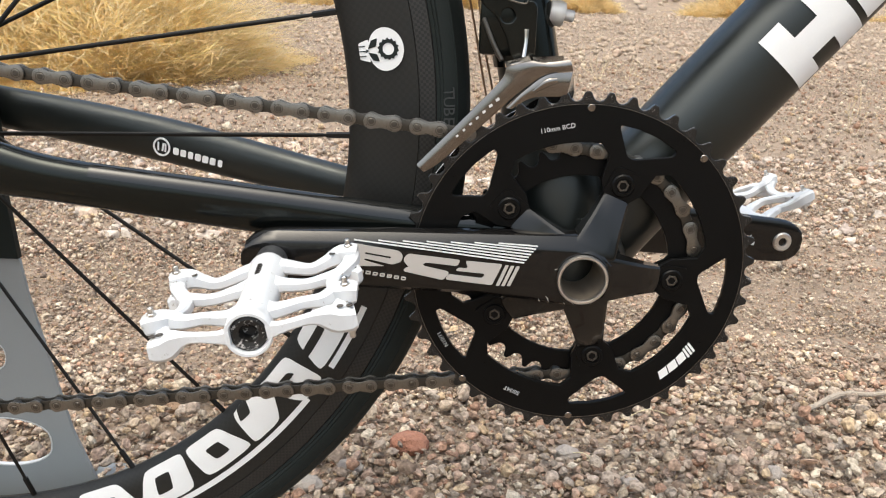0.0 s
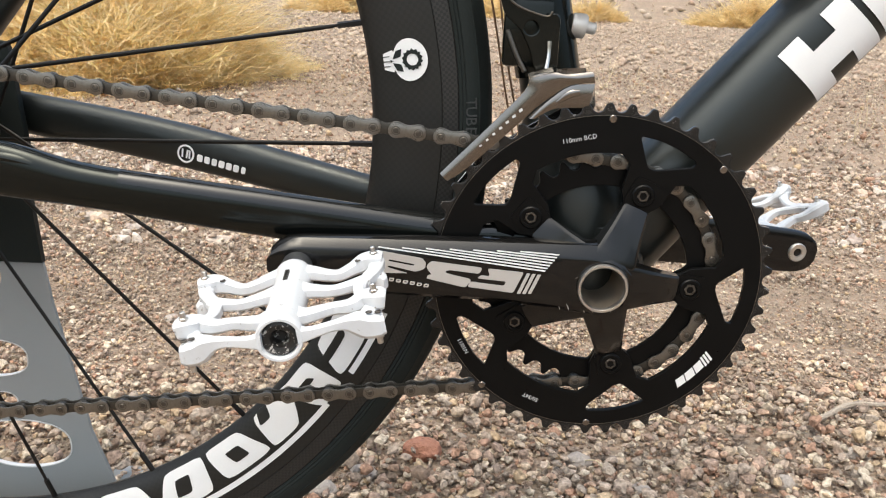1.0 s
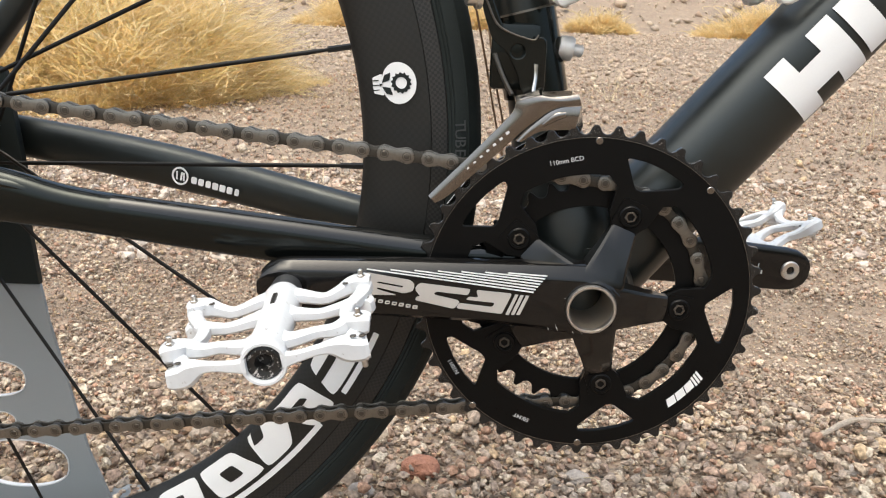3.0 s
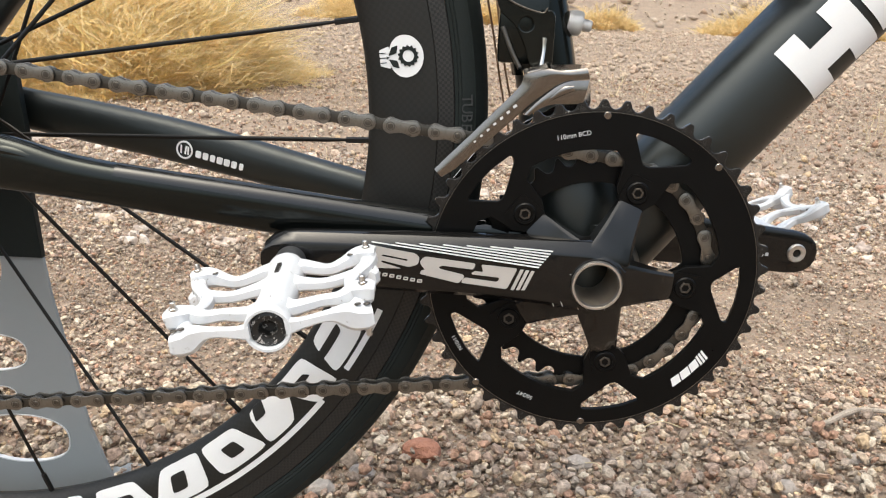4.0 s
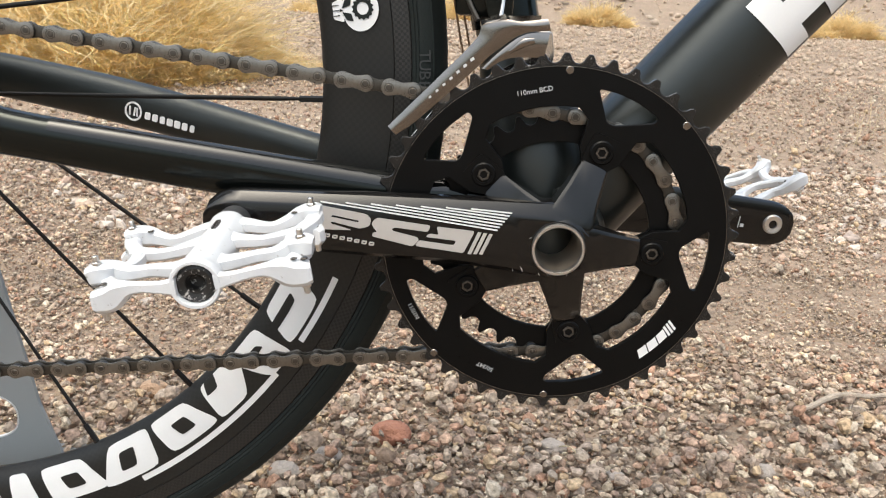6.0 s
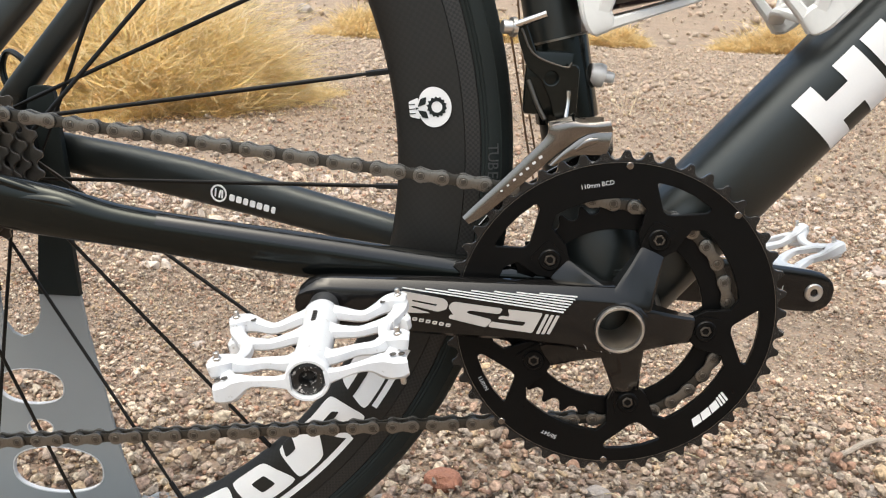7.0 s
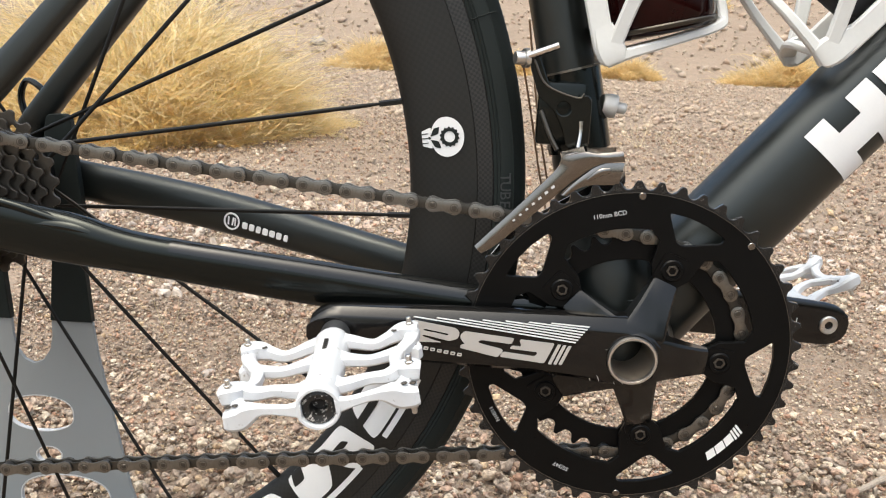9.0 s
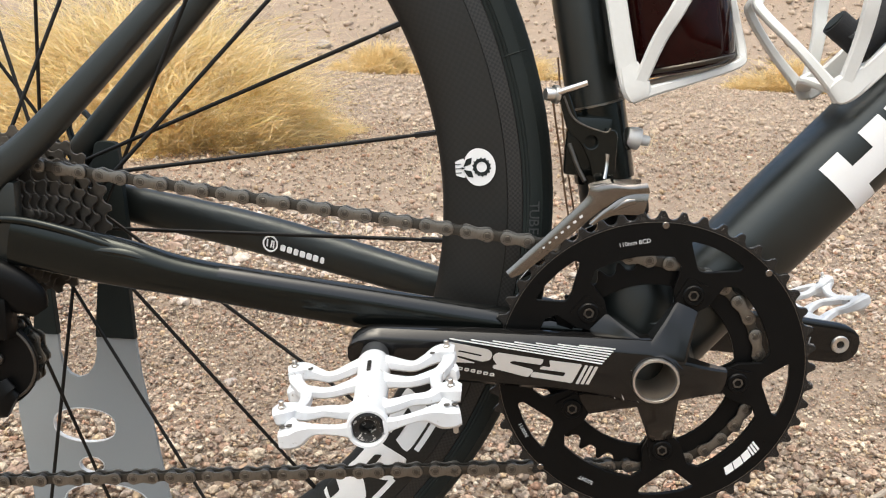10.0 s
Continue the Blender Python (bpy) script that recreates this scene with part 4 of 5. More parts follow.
def pedal_thing(name, m, label):
    body = lathe([(0.0060, -0.0862), (0.0086, -0.0864), (0.0094, -0.0874), (0.0102, -0.0905), (0.0100, -0.0960), (0.0090, -0.1040), (0.0088, -0.1120), (0.0094, -0.1200), (0.0090, -0.1300), (0.0090, -0.1400), (0.0096, -0.1530), (0.0092, -0.1600), (0.0101, -0.1665), (0.0106, -0.1680), (0.0106, -0.1726), (0.0100, -0.1738), (0.0089, -0.1738), (0.0084, -0.1728), (0.0083, -0.1700)], 40)
    p = part(name, body, WHITE, bicycle, label, m, 45)
    for s in (-1, 1):
        for names, rows, axis in (("platform_bar", BARS, (0, 1, 0)), ("platform_link", LINKS, (1, 0, 0))):
            for row in rows:
                bm = beam([(s * u / 1000, v / 1000, w / 1000, a / 1000, h / 1000) for u, v, w, a, h in row], axis)
                part(names, bm, WHITE, p, at=Matrix.Identity(4), angle=26)
    part("spindle_cap", lathe([(0.0084, -0.1700), (0.0080, -0.1716), (0.0066, -0.1722), (0.0044, -0.1716), (0.0036, -0.1700), (0.0034, -0.1650), (0.0, -0.1645)], 32), CAP, p, "scuffed black end cap")
    part("spindle", lathe([(0.0082, -0.0690), (0.0088, -0.0765), (0.0090, -0.0850), (0.0086, -0.0872), (0.0060, -0.0876)], 28), SPINDLE, p, "dark grey pedal spindle")
    part("spindle_end", lathe([(0.0030, -0.0600), (0.0030, -0.0552), (0.0060, -0.0548), (0.0068, -0.0556), (0.0070, -0.0700)], 24), ALLOY, p, "bare steel spindle end")
    up = Matrix.Rotation(radians(90), 4, "X")
    for s in (-1, 1):
        for u, v, w, head in ((0.0435, -0.0995, 0.0090, 1), (0.0428, -0.1555, 0.0088, 1), (0.0425, -0.1597, -0.0102, -1), (0.0445, -0.1075, -0.0075, -1)):
            peg = disc(0.0021, 0.0, head * 0.0016, 6, 0.0003)
            joined(peg, disc(0.0014, head * 0.001, head * 0.0044, 8, 0.0003))
            part("grip_pin", peg, ALLOY, p, at=Matrix.Translation((s * u, v, w)) @ up)
        # uncut holes: flat dark discs carry the shade inside them as colour
        for v, u, w in ((-0.1605, 0.0435, 0.0010), (-0.1625, 0.0395, 0.0022), (-0.1078, 0.0448, 0.0004), (-0.1000, 0.0350, 0.0070)):
            part("pin_hole_shade", disc(0.0016, 0.0, 0.0005, 10, 0.0001), SPROCKET, p, at=Matrix.Translation((s * u, v, w)) @ up)
    return p


near_pedal = pedal_thing("pedal", AT_BB @ Matrix.Translation((-0.163, -0.158, 0.0088)) @ Matrix.Rotation(radians(5.7), 4, "Z") @ Matrix.Rotation(radians(-9.5), 4, "Y") @ Matrix.Translation((0, 0.158, 0)), "scuffed white metal platform pedal with steel pins")
far_pedal = pedal_thing("pedal", AT_BB @ Matrix.Translation((0.162, 0.061, -0.0090)) @ Matrix.Rotation(radians(185.7), 4, "Z") @ Matrix.Rotation(radians(26), 4, "Y") @ Matrix.Translation((0, 0.061, 0)), "white platform pedal on the other side")
for k in range(5):
    part("small_bar", flat([mm((-1.1, -0.9), (1.1, -0.9), (1.1, 0.9), (-1.1, 0.9)), mm((-0.5, -0.4), (0.5, -0.4), (0.5, 0.4), (-0.5, 0.4))], 0.0012), SPROCKET, near_pedal, at=Matrix.Translation((-0.0005, -0.1075 - 0.0030 * k, 0.0095)) @ Matrix.Rotation(radians(90), 4, "X"))
# print on the inner face of the far crank
for k, (w, h) in enumerate(((2.4, 2.4), (1.2, 8.0), (0.8, 5.0))):
    part("small_bar", flat([mm((-w / 2, -h / 2), (w / 2, -h / 2), (w / 2, h / 2), (-w / 2, h / 2))], 0.0002), DECAL_G, far_crank, at=Matrix.Translation((-0.1520 + 0.0028 * k, -0.0550, 0.006 + 0.002 * k)) @ Matrix.Rotation(radians(180), 4, "Z"))

# marks on the big ring
FACE = Matrix.Translation((0, -0.0018, 0))
for x, z in ((0.0, 0.0935), (0.065, 0.0675), (0.002, -0.0945), (-0.064, -0.0715)):
    part("silver_dot", disc(0.0022, -0.0021, -0.0012, 20, 0.0003), CAGE, ring, at=Matrix.Translation((x, 0, z)))
part("machined_line", flat([arc(0.0956, 0, 360, 181)[:-1], arc(0.09535, 0, 360, 181)[:-1]], 0.0004), CHAIN, ring, at=Matrix.Translation((0, -0.0016, 0)))
for text, r, a, size in (("110mm BCD", 0.0835, 102.2, 0.0037), ("50/34T", 0.0855, 246.8, 0.0036), ("N10/11", 0.0895, 211.0, 0.0035)):
    part("lettering", words(text, size), DECAL_G, ring, "small pale lettering", Matrix.Translation((r * math.cos(radians(a)), -0.0017, r * math.sin(radians(a)))) @ Matrix.Rotation(-radians(a - 90), 4, "Y"))
for a0, a1, r0, r1 in ((-50.2, -46.2, 0.0832, 0.0882), (-45.7, -41.4, 0.0832, 0.0882), (-40.9, -36.9, 0.0832, 0.0882), (-36.4, -35.4, 0.0825, 0.0888), (-34.9, -33.9, 0.0825, 0.0888), (-33.4, -32.4, 0.0825, 0.0888)):
    part("silver_print", flat([arc(r0, a0 + 0.6, a1 + 0.6, 5) + arc(r1, a1 - 0.6, a0 - 0.6, 5)], 0.0003), DECAL_W, ring, at=FACE)



# spokes, hub and sprockets
OFFSET = {1: 0.020, 0: 0.0185, -1: -0.0205, -2: 0.0, -3: 0.0055, -4: 0.016, -5: -0.034, -6: -0.033, -7: 0.008, 2: -0.022, 3: -0.024, 4: 0.030, 5: 0.020}
TILTED = {0: 13.5, -1: -1.7, -4: -46.6, -5: -63.3, -6: -79.0, -7: -94.0, -8: -108.0}
for k in range(-11, 13):
    a = radians(TILTED.get(k, 13.8 + 15 * k))
    end = Vector((0.274 * math.cos(a), 0, 0.274 * math.sin(a)))
    off = OFFSET.get(k, 0.018 * (-1) ** (k // 2))
    side = -0.019 if k % 2 == 0 else 0.032
    way = Vector((-math.sin(a), 0, math.cos(a)))
    start = way * off + Vector((math.cos(a), 0, math.sin(a))) * 0.012 + Vector((0, side, 0))
    d = end - start
    stiff = [(*(start + d * f), wide, flatw) for f, wide, flatw in ((0, 0.001, 0.001), (0.06, 0.001, 0.001), (0.10, 0.0006, 0.0014), (0.5, 0.0006, 0.0014), (0.90, 0.0006, 0.0014), (0.94, 0.001, 0.001), (1.0, 0.001, 0.001))]
    spoke = part("spoke", tube(stiff, 8, 1), SPOKE, rim, at=Matrix.Identity(4))
    part("nipple", rod(start + d * 0.945, start + d * 1.004, 0.0019, 6), SPOKE, rim)
part("hub", lathe([(0.005, -0.060), (0.009, -0.058), (0.012, -0.024), (0.026, -0.021), (0.027, -0.0175), (0.015, -0.015), (0.011, 0.0), (0.015, 0.026), (0.024, 0.030), (0.024, 0.034), (0.011, 0.037), (0.010, 0.060), (0.005, 0.062)], 32), RING, rim, "black hub shell")
for k, n in enumerate((28, 25, 23, 21, 19, 17, 15, 14, 13, 12)):
    outline = turned(toothed(n, 12, 0.0, 0.0004), 7 * k)
    pr = 0.0127 / (2 * math.sin(math.pi / n))
    loops = [outline, circle(0, 0, 0.016, 24)]
    if n > 18:
        loops += [circle((pr - 0.0085) * math.cos(w), (pr - 0.0085) * math.sin(w), 0.0022, 10) for w in np.linspace(0, 2 * math.pi, n // 2, endpoint=False)]
    part("sprocket", flat(loops, 0.0019, 0.0004), SPROCKET, rim, "grimy steel sprocket", Matrix.Translation((0, -0.0235 - 0.0038 * k, 0)))
part("lockring", disc(0.015, -0.062, -0.058, 24, 0.0006, hole=0.006), SPROCKET, rim)


# white shapes on the rim's side
def rim_y(r):
    rr = [p[0] for p in side_profile]
    yy = [p[1] for p in side_profile]
    return float(np.interp(r, rr, yy)) - 0.0004


def rim_shape(quads, n=5):
    """A print on the rim made of patches, each four corners of (radius, angle)."""
    bm = bmesh.new()
    for q in quads:
        (a, b, c, d) = [Vector(p) for p in q]
        grid = []
        for i in range(n + 1):
            row = []
            for j in range(n + 1):
                s, t = i / n, j / n
                p = a * (1 - s) * (1 - t) + b * s * (1 - t) + c * s * t + d * (1 - s) * t
                w = radians(p.y)
                row.append(bm.verts.new((p.x * math.cos(w), rim_y(p.x), p.x * math.sin(w))))
            grid.append(row)
        for i in range(n):
            for j in range(n):
                bm.faces.new((grid[i][j], grid[i + 1][j], grid[i + 1][j + 1], grid[i][j + 1]))
    bmesh.ops.remove_doubles(bm, verts=bm.verts, dist=0.00005)
    ext = bmesh.ops.extrude_face_region(bm, geom=bm.faces[:])
    bmesh.ops.translate(bm, vec=(0, 0.0003, 0), verts=[e for e in ext["geom"] if isinstance(e, bmesh.types.BMVert)])
    return bm


def slab(r0, r1, a0, a1, lean=0.0):
    return ((r0, a0 + lean), (r1, a0 - lean), (r1, a1 - lean), (r0, a1 + lean))


def soft_block(r0, r1, a0, a1, lean=0.0, lift=0.0, n=10, taper=0.0):
    """A block with soft corners printed on the rim, between two radii and two angles."""
    bm = bmesh.new()
    grid = []
    for i in range(n + 1):
        row = []
        for j in range(n + 1):
            s, t = 2 * i / n - 1, 2 * j / n - 1
            u, v = s * math.sqrt(1 - 0.16 * t ** 6), t * math.sqrt(1 - 0.16 * s ** 6)
            r, w = (r0 + r1) / 2 + (r1 - r0) / 2 * u, radians((a0 + a1) / 2 + (a1 - a0) / 2 * v * (1 + taper * u) + lean * u)
            row.append(bm.verts.new((r * math.cos(w), rim_y(r) - lift, r * math.sin(w))))
        grid.append(row)
    for i in range(n):
        for j in range(n):
            bm.faces.new((grid[i][j], grid[i + 1][j], grid[i + 1][j + 1], grid[i][j + 1]))
    ext = bmesh.ops.extrude_face_region(bm, geom=bm.faces[:])
    bmesh.ops.translate(bm, vec=(0, 0.0003, 0), verts=[e for e in ext["geom"] if isinstance(e, bmesh.types.BMVert)])
    return bm


# blocks of the white mark: radii, angles, slant, then the dark slots in each
for r0, r1, a0, a1, lean, taper, slots in (
        (0.2775, 0.3025, -24.4, -31.4, -0.8, 0.0, ((0.2850, 0.2905, -26.6, -31.8),)),
        (0.2775, 0.3060, -33.0, -38.2, 0.9, -0.2, ((0.2850, 0.2895, -34.8, -38.6),)),
        (0.2770, 0.3020, -39.0, -45.4, -0.9, -0.25, ((0.2765, 0.2850, -42.6, -44.6),)),
        (0.2775, 0.3015, -47.0, -54.0, 0.9, 0.12, ((0.2850, 0.2945, -49.0, -51.4),)),
        (0.2775, 0.3030, -55.4, -62.8, -0.9, 0.12, ((0.2840, 0.2960, -58.2, -60.6),)),
        (0.2775, 0.3015, -64.4, -71.6, 0.9, 0.12, ((0.2850, 0.2945, -66.4, -69.0),)),
        (0.2775, 0.3020, -73.4, -76.6, 0.3, 0.2, ()),
        (0.2775, 0.3020, -78.2, -81.4, 0.3, 0.2, ())):
    block_print = part("white_print", soft_block(r0, r1, a0, a1, lean, 0.0, 10, taper), DECAL_W, rim)
    for q0, q1, w0, w1 in slots:
        part("dark_slot", soft_block(q0, q1, w0, w1, lean * 0.4, 0.0003, 6), CARBON, block_print)
for a0, a1 in ((-22.0, -31.0), (-36.2, -59.0)):
    part("white_print", rim_shape([slab(0.3045, 0.3083, s0, s1) for s0, s1 in zip(np.linspace(a0, a1, 9)[:-1], np.linspace(a0, a1, 9)[1:])]), DECAL_W, rim)

# round white sticker: plain shapes
STICK = Matrix.Translation((0.2942, -0.0126, 0.0441)) @ Matrix.Rotation(radians(-8), 4, "Y") @ Matrix.Rotation(radians(-7), 4, "Z")
head = [(0.0112 * math.cos(w) * (1.0 if math.cos(w) > 0 else 0.86) + 0.001, 0.0122 * math.sin(w)) for w in np.linspace(0, 2 * math.pi, 40, endpoint=False)]
sticker = part("sticker", flat([head], 0.0004), DECAL_W, rim, "round white sticker with a dark cog", STICK)
part("sticker_edge", flat([rounded(mm((-14.0, -4.5), (-8.0, -6.5), (-8.0, 6.5), (-14.0, 4.5)), 0.001)], 0.0004), DECAL_W, rim, at=STICK)
cog = [((0.0064 if k % 2 else 0.0053) * math.cos(w) + 0.0032, (0.0064 if k % 2 else 0.0053) * math.sin(w)) for k, w in enumerate(np.linspace(0, 2 * math.pi, 28, endpoint=False))]
part("dark_cog", flat([cog, circle(0.0032, 0, 0.0034)], 0.0003), RUBBER, rim, at=STICK @ Matrix.Translation((0, -0.0004, 0)))
for f in (-1, 1):
    part("dark_spot", flat([rounded(mm((-8.6, 1.0 * f), (-3.6, 2.2 * f), (-2.6, 6.6 * f), (-6.4, 5.6 * f)), 0.0006, 3)], 0.0003), RUBBER, rim, at=STICK @ Matrix.Translation((0, -0.0004, 0)))
part("dark_spot", flat([mm((-9.9, -0.9), (-8.0, 0), (-9.9, 0.9))], 0.0003), RUBBER, rim, at=STICK @ Matrix.Translation((0, -0.0004, 0)))
for z in (-0.0028, 0.0, 0.0028):
    part("dark_spot", flat([mm((-14.5, -0.25), (-10.2, -0.25), (-10.2, 0.25), (-14.5, 0.25))], 0.0003), RUBBER, rim, at=STICK @ Matrix.Translation((0, -0.0004, z)))
for a in (20.4, 140.0, 260.0):
    w = radians(a)
    part("mould_line", tube([(r * math.cos(w), y, r * math.sin(w), 0.0005, 0.0005) for r, y in ((0.3272, -0.0116), (0.3300, -0.0124), (0.3340, -0.0123), (0.3385, -0.0108), (0.3420, -0.0084))], 6, 3), RUBBER, rim)
# raised writing on the tyre's side
for k, ch in enumerate("TUBE"):
    a = 3.6 - 0.96 * k
    part("lettering", words(ch, 0.0094, 0.0008), EMBOSS, rim, at=Matrix.Rotation(-radians(a), 4, "Y") @ Matrix.Translation((0.3333, -0.0123, 0)) @ Matrix.Rotation(radians(90), 4, "Y"))



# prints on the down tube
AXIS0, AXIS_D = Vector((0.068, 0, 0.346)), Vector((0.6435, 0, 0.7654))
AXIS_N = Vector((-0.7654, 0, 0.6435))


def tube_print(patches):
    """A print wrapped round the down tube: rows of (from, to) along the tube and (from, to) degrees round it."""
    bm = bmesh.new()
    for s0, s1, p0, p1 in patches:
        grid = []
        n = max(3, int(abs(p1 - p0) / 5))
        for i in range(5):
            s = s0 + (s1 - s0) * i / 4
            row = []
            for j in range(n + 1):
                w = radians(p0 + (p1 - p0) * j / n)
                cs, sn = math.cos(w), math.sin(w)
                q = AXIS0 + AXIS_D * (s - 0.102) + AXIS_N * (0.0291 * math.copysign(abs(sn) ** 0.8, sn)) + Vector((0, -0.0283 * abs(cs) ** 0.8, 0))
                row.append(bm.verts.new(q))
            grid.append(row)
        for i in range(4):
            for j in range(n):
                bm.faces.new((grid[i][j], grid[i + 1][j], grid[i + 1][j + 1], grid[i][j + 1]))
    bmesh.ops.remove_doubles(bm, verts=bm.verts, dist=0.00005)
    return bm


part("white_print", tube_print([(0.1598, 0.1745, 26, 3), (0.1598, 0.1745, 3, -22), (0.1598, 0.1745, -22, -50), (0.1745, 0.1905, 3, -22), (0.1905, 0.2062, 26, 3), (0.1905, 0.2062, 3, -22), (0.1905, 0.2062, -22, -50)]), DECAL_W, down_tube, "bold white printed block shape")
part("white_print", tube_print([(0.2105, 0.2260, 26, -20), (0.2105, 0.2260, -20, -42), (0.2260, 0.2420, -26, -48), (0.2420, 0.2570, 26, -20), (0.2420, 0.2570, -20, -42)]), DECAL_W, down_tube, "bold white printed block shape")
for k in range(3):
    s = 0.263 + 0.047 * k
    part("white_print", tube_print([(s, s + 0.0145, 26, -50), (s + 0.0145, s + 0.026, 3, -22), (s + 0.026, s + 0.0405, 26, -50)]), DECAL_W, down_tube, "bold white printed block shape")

# printed mark on the far stay: a ring and a row of bars
STAY_FACE = Matrix.Translation((-0.265, 0.0382, 0.3180)) @ Matrix.Rotation(math.atan(-0.235), 4, "Z") @ Matrix.Rotation(radians(10.5), 4, "Y")
part("white_print", flat([circle(0, 0, 0.0062, 28), circle(0, 0, 0.0050, 28)], 0.0004), DECAL_W, far_stay, at=STAY_FACE)
for x0, lean in ((-0.0030, -1), (0.0, 1), (0.0022, -1)):
    part("white_print", flat([mm((x0 * 1000 + 0.2, -2.8), (x0 * 1000 + 1.3, -2.8), (x0 * 1000 + 1.3 + lean * 0.4, 2.8), (x0 * 1000 + 0.2 + lean * 0.4, 2.8))], 0.0004), DECAL_W, far_stay, at=STAY_FACE)
for k, w in enumerate((4.0, 4.0, 3.6, 4.2, 4.2, 4.0, 3.0)):
    part("white_print", flat([rounded(mm((-w / 2, -2.3), (w / 2, -2.3), (w / 2, 2.3), (-w / 2, 2.3)), 0.0010, 3)], 0.0004), DECAL_W, far_stay, at=STAY_FACE @ Matrix.Translation((0.0105 + 0.0053 * k, 0, -0.0004)))

# front derailleur on its clamp
band = part("front_derailleur", tube([(-0.0325, 0, 0.384, 0.0190, 0.0194), (-0.0378, 0, 0.408, 0.0190, 0.0194), (-0.0432, 0, 0.4315, 0.0190, 0.0194)], 36, 6), STAY, bicycle, "front derailleur with black clamp and steel cage")
part("clamp_rim", tube([(-0.0431, 0, 0.4312, 0.0192, 0.0196), (-0.0434, 0, 0.4323, 0.0192, 0.0196)], 36, 1), CHAIN, band)
part("clamp_bolt", lathe([(0, -0.0085), (0.0028, -0.0085), (0.0034, -0.0078), (0.0034, -0.003), (0.0066, -0.0024), (0.0072, -0.001), (0.0072, 0.002), (0.0062, 0.006), (0, 0.006)], 24), ZINC, band, "bare steel bolt and washer", Matrix.Translation((-0.0155, -0.006, 0.4115)) @ Matrix.Rotation(radians(90), 4, "Z") @ Matrix.Rotation(radians(10), 4, "X"))
arm = flat([rounded(mm((-70, 171), (-64, 172), (-56, 153), (-40, 146), (-34, 149), (-31, 146), (-31, 118), (-38, 113), (-44, 117), (-47, 128), (-53, 139), (-62, 146), (-67, 160)), 0.003), circle(-0.047, 0.140, 0.004, 14)], 0.006, 0.0008)
part("linkage_arm", arm, STAY, band, "black derailleur linkage", AT_BB @ Matrix.Translation((0, -0.027, 0)))
part("linkage_block", block(-0.062, -0.034, -0.026, -0.014, 0.388, 0.425, 0.003), STAY, band)
# added thin wire puts the highlight on the arm's upper edge into shape
part("linkage_highlight", tube([(-0.066, -0.0305, 0.437, 0.0007, 0.0007), (-0.058, -0.0312, 0.423, 0.0007, 0.0007), (-0.040, -0.0312, 0.4165, 0.0005, 0.0005), (-0.036, -0.0312, 0.419, 0.0005, 0.0005)], 6, 6), SPROCKET, band)
part("cable_nut", lathe([(0, -0.006), (0.0036, -0.006), (0.0040, -0.005), (0.0040, -0.001), (0.0056, -0.0005), (0.0058, 0.002), (0, 0.002)], 14), ALLOY, band, "bare metal cable nut", Matrix.Translation((-0.0715, -0.027, 0.4375)) @ Matrix.Rotation(radians(-70), 4, "Z"))
part("cable_tail", rod((-0.070, -0.030, 0.4385), (-0.0525, -0.034, 0.4455), 0.0021, 10), CHROME, band, "crimped steel cable end")
# the outer plate hangs just outside the big ring
CAGE_AT = Matrix.Translation((-0.0021, -0.0121, 0.0103)) @ Matrix.Scale(0.9753, 4)
CAGE_EDGES = (((-95, 57), (-90.5, 52.5)), ((-88, 64.5), (-81, 59.5)), ((-75, 78), (-65, 74.5)), ((-62, 91.8), (-52, 87)), ((-53, 101.5), (-42, 97)), ((-48, 108), (-34, 103.5)), ((-46, 113.8), (-28, 108)), ((-36, 116.6), (-22, 110.5)), ((-24, 116.2), (-16, 111.3)), ((-12, 118), (-10, 111.8)))


def bowed_plate(edges, bow, thick, n=9):
    """A pressed plate between two edges in millimetres, bowed outward between them."""
    rows = glide([(*p, *q) for p, q in edges], 4) / 1000
    rings = []
    for x0, z0, x1, z1 in rows:
        t = np.linspace(0, 1, n)
        y = -bow * (1 - (2 * t - 1) ** 2)
        front = [(x0 + (x1 - x0) * k, d, z0 + (z1 - z0) * k) for k, d in zip(t, y)]
        rings.append(front + [(x, d + thick, z) for x, d, z in front[::-1]])
    return loft(rings)


part("cage_plate", bowed_plate(CAGE_EDGES, 0.0011, 0.0014), CAGE, band, "polished steel cage plate", CAGE_AT @ AT_BB @ Matrix.Translation((0, -0.0366, 0)), 50)
part("cage_plate", bowed_plate((((-46, 90.5), (-42, 90)), ((-38, 99), (-36, 94.5)), ((-28, 107), (-29, 97)), ((-20, 110.4), (-21, 97.5)), ((-10, 111.2), (-12.5, 98))), 0.0009, 0.0012), CAGE, band, at=CAGE_AT @ AT_BB @ Matrix.Translation((0, -0.0352, 0)))


def sheet(corners, thick):
    """A folded strip of metal between four corners."""
    return loft([corners, [(x, y + thick, z - thick) for x, y, z in corners]])


part("cage_fold", sheet([(-0.0472, -0.0372, 0.3832), (-0.0338, -0.0372, 0.3870), (-0.0345, -0.0325, 0.3893), (-0.0475, -0.0325, 0.3853)], 0.0012), CHROME, band, "bright folded top of the cage", CAGE_AT)
part("cage_fold", sheet([(-0.0320, -0.0372, 0.3848), (-0.0160, -0.0372, 0.3860), (-0.0150, -0.0310, 0.3895), (-0.0322, -0.0310, 0.3885)], 0.0010), CHROME, band, at=CAGE_AT)
part("cage_plate", flat([rounded(mm((-88, 47), (-60, 64), (-36, 76), (-14, 84), (-8, 98), (-10, 112), (-18, 112), (-24, 98), (-44, 86), (-74, 66)), 0.002)], 0.0016, 0.0004), CHROME, band, "polished steel cage plate", AT_BB @ Matrix.Translation((0.002, -0.0225, 0)))
